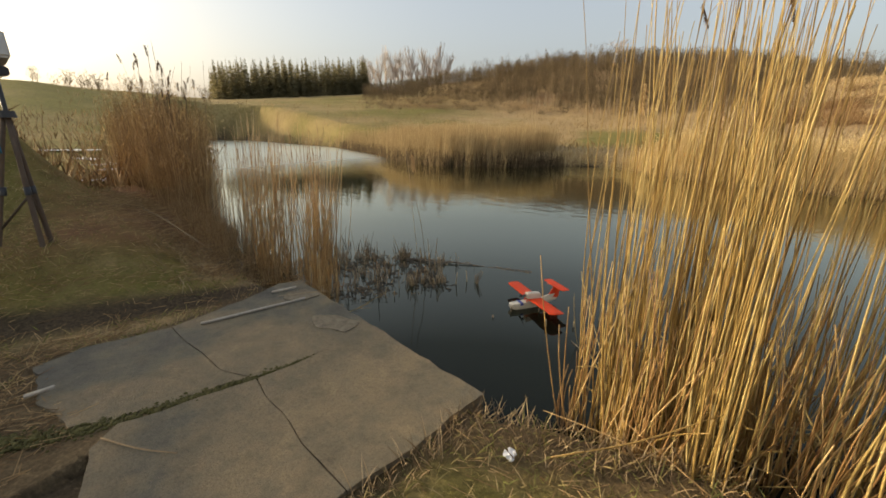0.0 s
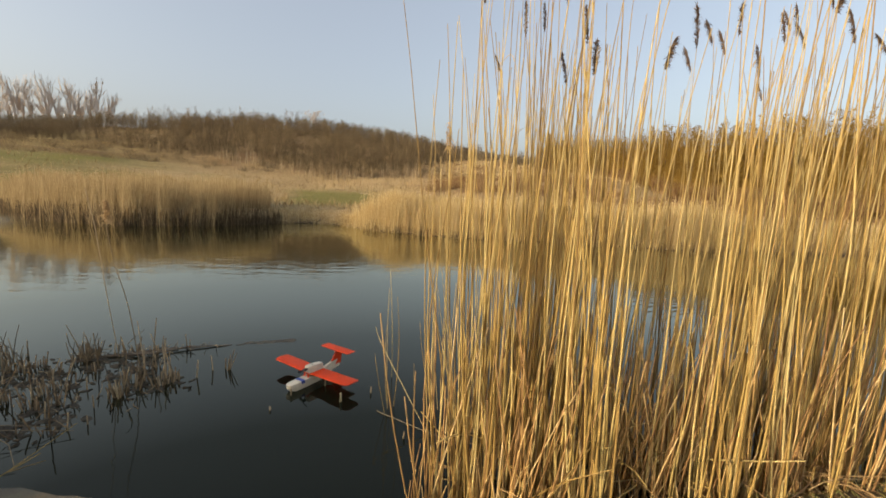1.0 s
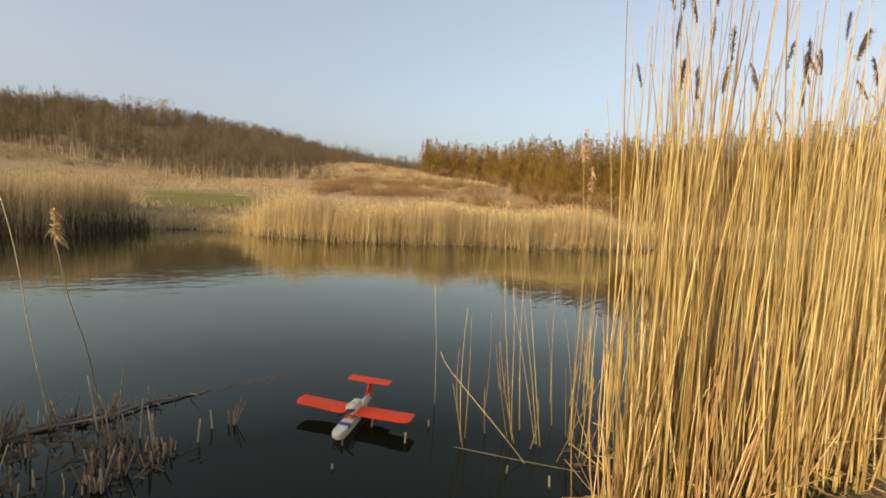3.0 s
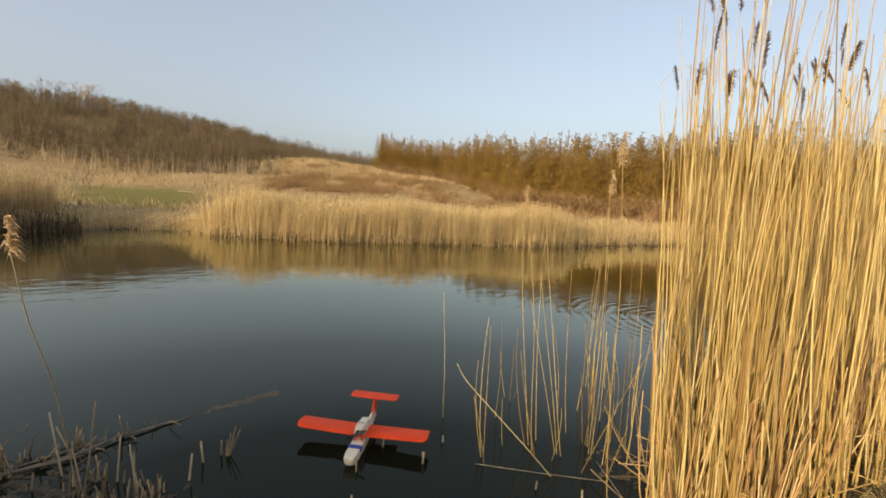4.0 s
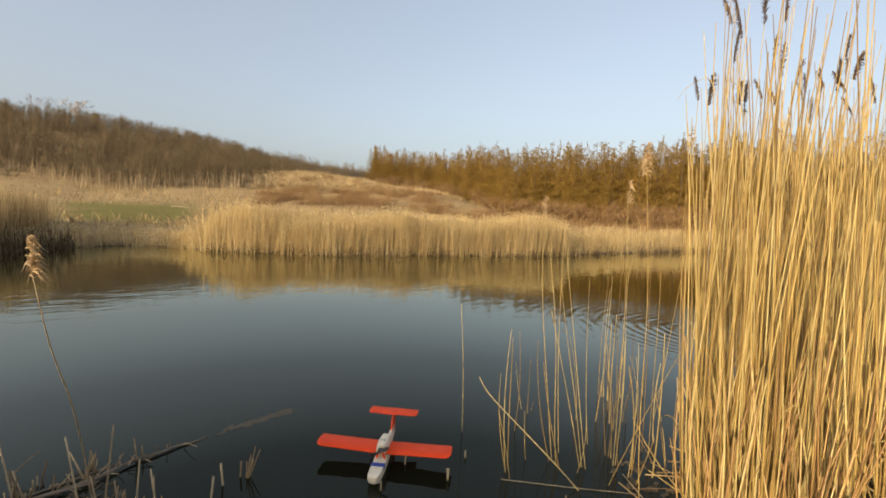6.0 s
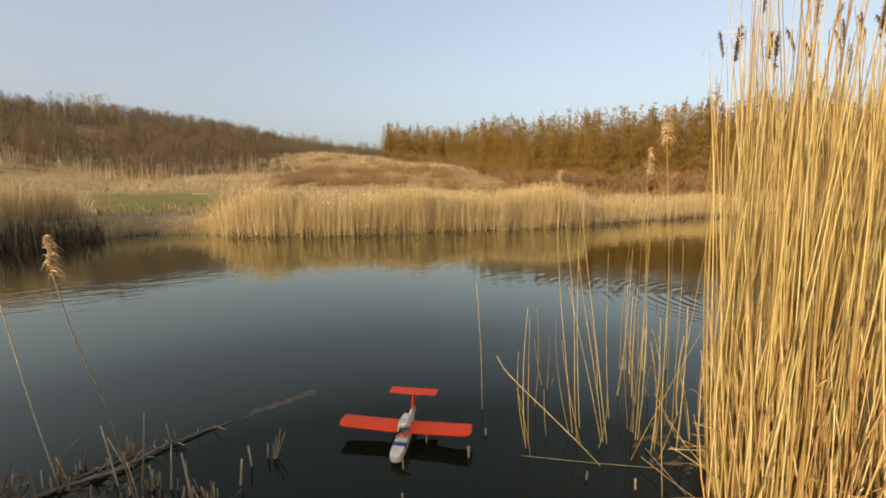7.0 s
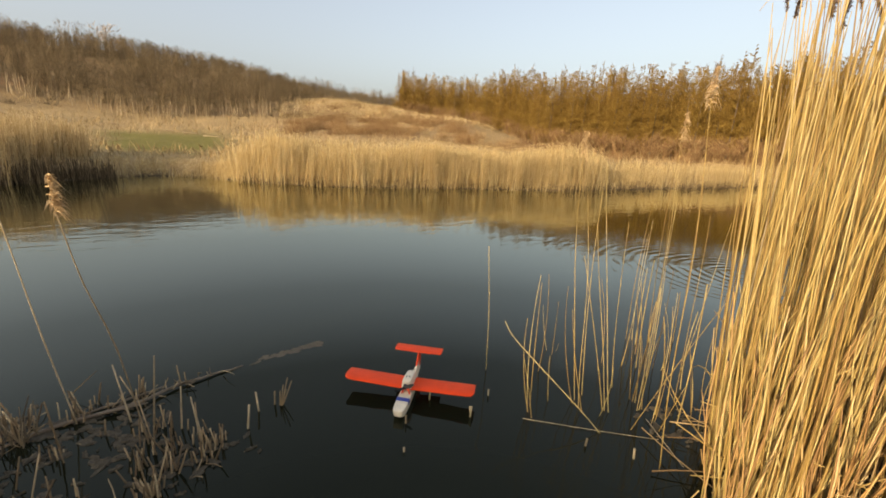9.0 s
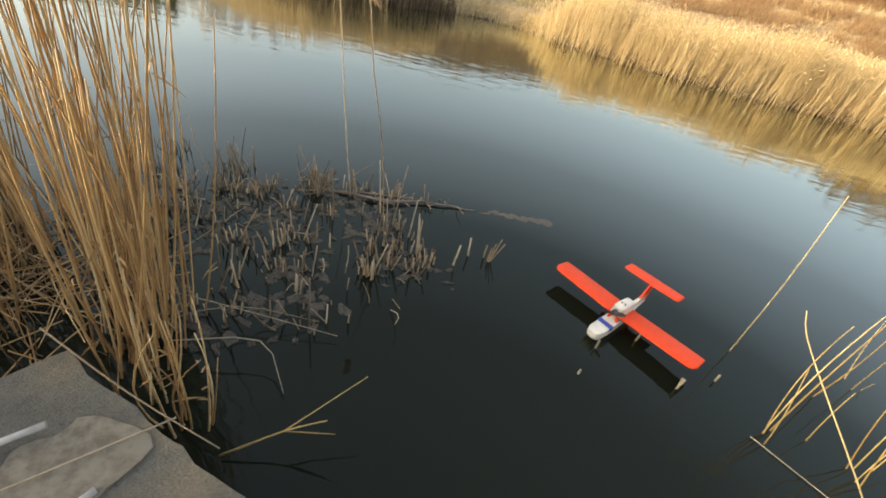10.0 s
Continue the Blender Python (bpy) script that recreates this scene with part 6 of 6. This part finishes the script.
def larch(h, seed, fine=True):
    """A leafless larch: straight trunk, whorls of rising branches hung with fine twigs."""
    r = np.random.default_rng(seed)
    trunk = stems([(0, 0, -0.2)], [(r.normal(0, 0.1), r.normal(0, 0.1), h)], h * 0.008, 0.006, None, 4, 5)
    m = 190 if fine else 60
    z = h * (0.04 + 0.94 * r.random(m) ** 0.9)
    L = 1.95 * (1 - z / h) ** 0.72 * r.uniform(0.6, 1.15, m) + 0.03
    a = r.uniform(0, 6.283, m)
    B = np.stack([np.zeros(m), np.zeros(m), z], 1)
    E = B + np.stack([np.cos(a) * L, np.sin(a) * L, L * r.uniform(0.1, 0.7, m)], 1)
    limbs = stems(B, E, 0.014, 0.006, None, 1, 3, cap=False)
    n = 6200 if fine else 900
    k = r.integers(0, m, n)
    t = np.sqrt(r.uniform(0.05, 1.0, n))[:, None]
    b = B[k] + (E[k] - B[k]) * t
    L = r.uniform(0.4, 1.0, n) * (0.07 + 0.7 * (1 - b[:, 2] / (h * 1.12)))
    a = r.uniform(0, 6.283, n)
    e = b + np.stack([np.cos(a) * L * 0.5, np.sin(a) * L * 0.5, L * r.uniform(-0.4, 0.8, n)], 1)
    tw = blades(b, e, (0.02 if fine else 0.05) + (0.085 if fine else 0.14) * L, 0.0, 1)
    return trunk, join(limbs, tw)


def build_larches():
    forms, deep = [], []
    for i, h in enumerate((8.2, 8.8, 7.7, 8.5, 7.2)):
        tr, cr = larch(h, 300 + i)
        forms.append((tri_data("trunk", *tr, M_BARK, True), tri_data("crown", *cr, M_LARCH)))
        deep.append(join(*larch(h + 0.3, 320 + i, False)))
    # edge of the plantation: azimuth, distance
    edge_az = np.array([20, 24, 30, 34, 38, 42, 48, 56, 66, 80, 100, 120.0])
    edge_r = np.array([86, 82, 76, 66, 58, 50, 46, 44, 42, 40, 40, 42.0])
    firsts = []
    for i in range(5):
        t = tagged(new("larch"), "tawny leafless larch at the edge of the plantation", "tree", "larch plantation")
        put(new("trunk", forms[i][0]), None, t)
        put(new("crown", forms[i][1]), None, t)
        firsts.append(t)
    azs = np.arange(22.6, 90, 0.42)
    for i, az in enumerate(azs):
        r = float(np.interp(az, edge_az, edge_r)) + rng.uniform(0, 4)
        x, y = polar(az + rng.normal(0, 0.3), r)
        s = rng.uniform(0.88, 1.02) * (0.88 if az < 34 else 1.0)
        m = Matrix.Translation((float(x), float(y), float(height(x, y)))) @ Matrix.Rotation(rng.uniform(0, 6.28), 4, "Z")
        t = firsts[i] if i < 5 else copy_thing(firsts[int(rng.integers(5))], m)
        t.matrix_basis = m @ Matrix.Diagonal((s, s, s, 1))
    n = 950
    az = 22.5 + 68 * rng.random(n) ** 1.2
    r = np.interp(az, edge_az, edge_r) + 1 + 21 * rng.random(n)
    x, y = polar(az, r)
    pos = on_ground(x, y, -0.1)
    sc = rng.uniform(0.85, 1.08, n) * np.where(az < 34, 0.9, 1.0)
    sets = [scatter(deep[i], pos[i::5], rng.uniform(0, 6.28, len(pos[i::5])), sc[i::5]) for i in range(5)]
    tagged(tri_object("larch_wood", *join(*sets), M_LARCH), "deeper rows of the tawny larch plantation", "woodland", kind="stuff")
    # brushwood at the foot of the plantation
    n = 450
    az = 22.5 + 68 * rng.random(n)
    r = np.interp(az, edge_az, edge_r) + rng.normal(0, 1.4, n)
    x, y = polar(az, r)
    g = young_tree(1.9, 340)
    tagged(tri_object("brushwood", *scatter(g, on_ground(x, y, -0.1), rng.uniform(0, 6.28, n), rng.uniform(0.6, 1.3, n)), M_RUSSET), "brown leafless brushwood at the plantation's foot", "brushwood", kind="stuff")


build_larches()


def conifer(h, seed):
    r = np.random.default_rng(seed)
    n = 280
    z = h * (1 - r.random(n) ** 0.6 * 0.97)
    a = r.uniform(0, 6.283, n)
    L = (h - z) * 0.22 + 0.2
    b = np.stack([np.zeros(n), np.zeros(n), z], 1)
    e = b + np.stack([np.cos(a) * L, np.sin(a) * L, -0.15 * L + r.normal(0, 0.1, n)], 1)
    return join(stems([(0, 0, 0)], [(0, 0, h)], h * 0.014, 0.02, None, 2, 5), blades(b, e, 0.32, 0.1, 1))


def build_far_woods():
    f = [conifer(9.5, 500 + i) for i in range(3)]
    az = rng.uniform(-60.3, -41.5, 230)
    r = 110 + 22 * rng.random(230)
    x, y = polar(az, r)
    pos = on_ground(x, y, -0.2)
    sets = [scatter(f[i], pos[i::3], rng.uniform(0, 6.28, len(pos[i::3])), rng.uniform(0.75, 1.05, len(pos[i::3]))) for i in range(3)]
    tagged(tri_object("conifer_wood", *join(*sets), M_CONIFER), "dark evergreen conifer wood across the field", "woodland", kind="stuff")
    base = tagged(new("bare_poplar"), "tall leafless grey poplar on the skyline", "tree", "poplar row")
    v, fc = bare_tree(17.0, 700, 5, 3, 0.22, 1.0, 0.036)
    put(new("crown", tri_data("crown", v, fc, M_TWIG_FAR)), None, base)
    put(new("trunk", tri_data("trunk", *stems([(0, 0, -0.5)], [(0, 0, 9)], 0.16, 0.05, None, 3, 6), M_TWIG_FAR, True)), None, base)
    first = True
    for az in list(np.arange(-41.8, -30.6, 0.62)):
        x, y = polar(az + rng.normal(0, 0.15), 158 + rng.uniform(-6, 6))
        m = Matrix.Translation((float(x), float(y), float(height(x, y)) - 0.3)) @ Matrix.Rotation(rng.uniform(0, 6.28), 4, "Z")
        s = rng.uniform(0.85, 1.15)
        t = base if first else copy_thing(base, m)
        first = False
        t.matrix_basis = m @ Matrix.Diagonal((s * 0.85, s * 0.85, s * 1.18, 1))
    x, y = polar(-9.3, 122)
    lone = tagged(new("bare_tree"), "round leafless tree standing on the hill's crest", "tree")
    v, fc = bare_tree(9.0, 711, 5, 3, 0.55, 0.5, 0.035)
    put(new("crown", tri_data("crown", v, fc, M_TWIG_FAR)), None, lone)
    put(new("trunk", tri_data("trunk", *stems([(0, 0, -0.5)], [(0, 0, 4)], 0.14, 0.07, None, 3, 6), M_TWIG_FAR, True)), None, lone)
    lone.matrix_basis = Matrix.Translation((float(x), float(y), float(height(x, y)) - 0.2))
    # low hedge on the west skyline
    g = young_tree(2.6, 720)
    az, r = rng.uniform(-110, -60, 90), rng.uniform(60, 75, 90)
    x, y = polar(az, r)
    tagged(tri_object("hedge", *scatter(g, on_ground(x, y, -0.1), rng.uniform(0, 6.28, 90), rng.uniform(0.4, 0.9, 90)), M_TWIG), "low leafless hedge on the field's far edge", "hedge", kind="stuff")


build_far_woods()
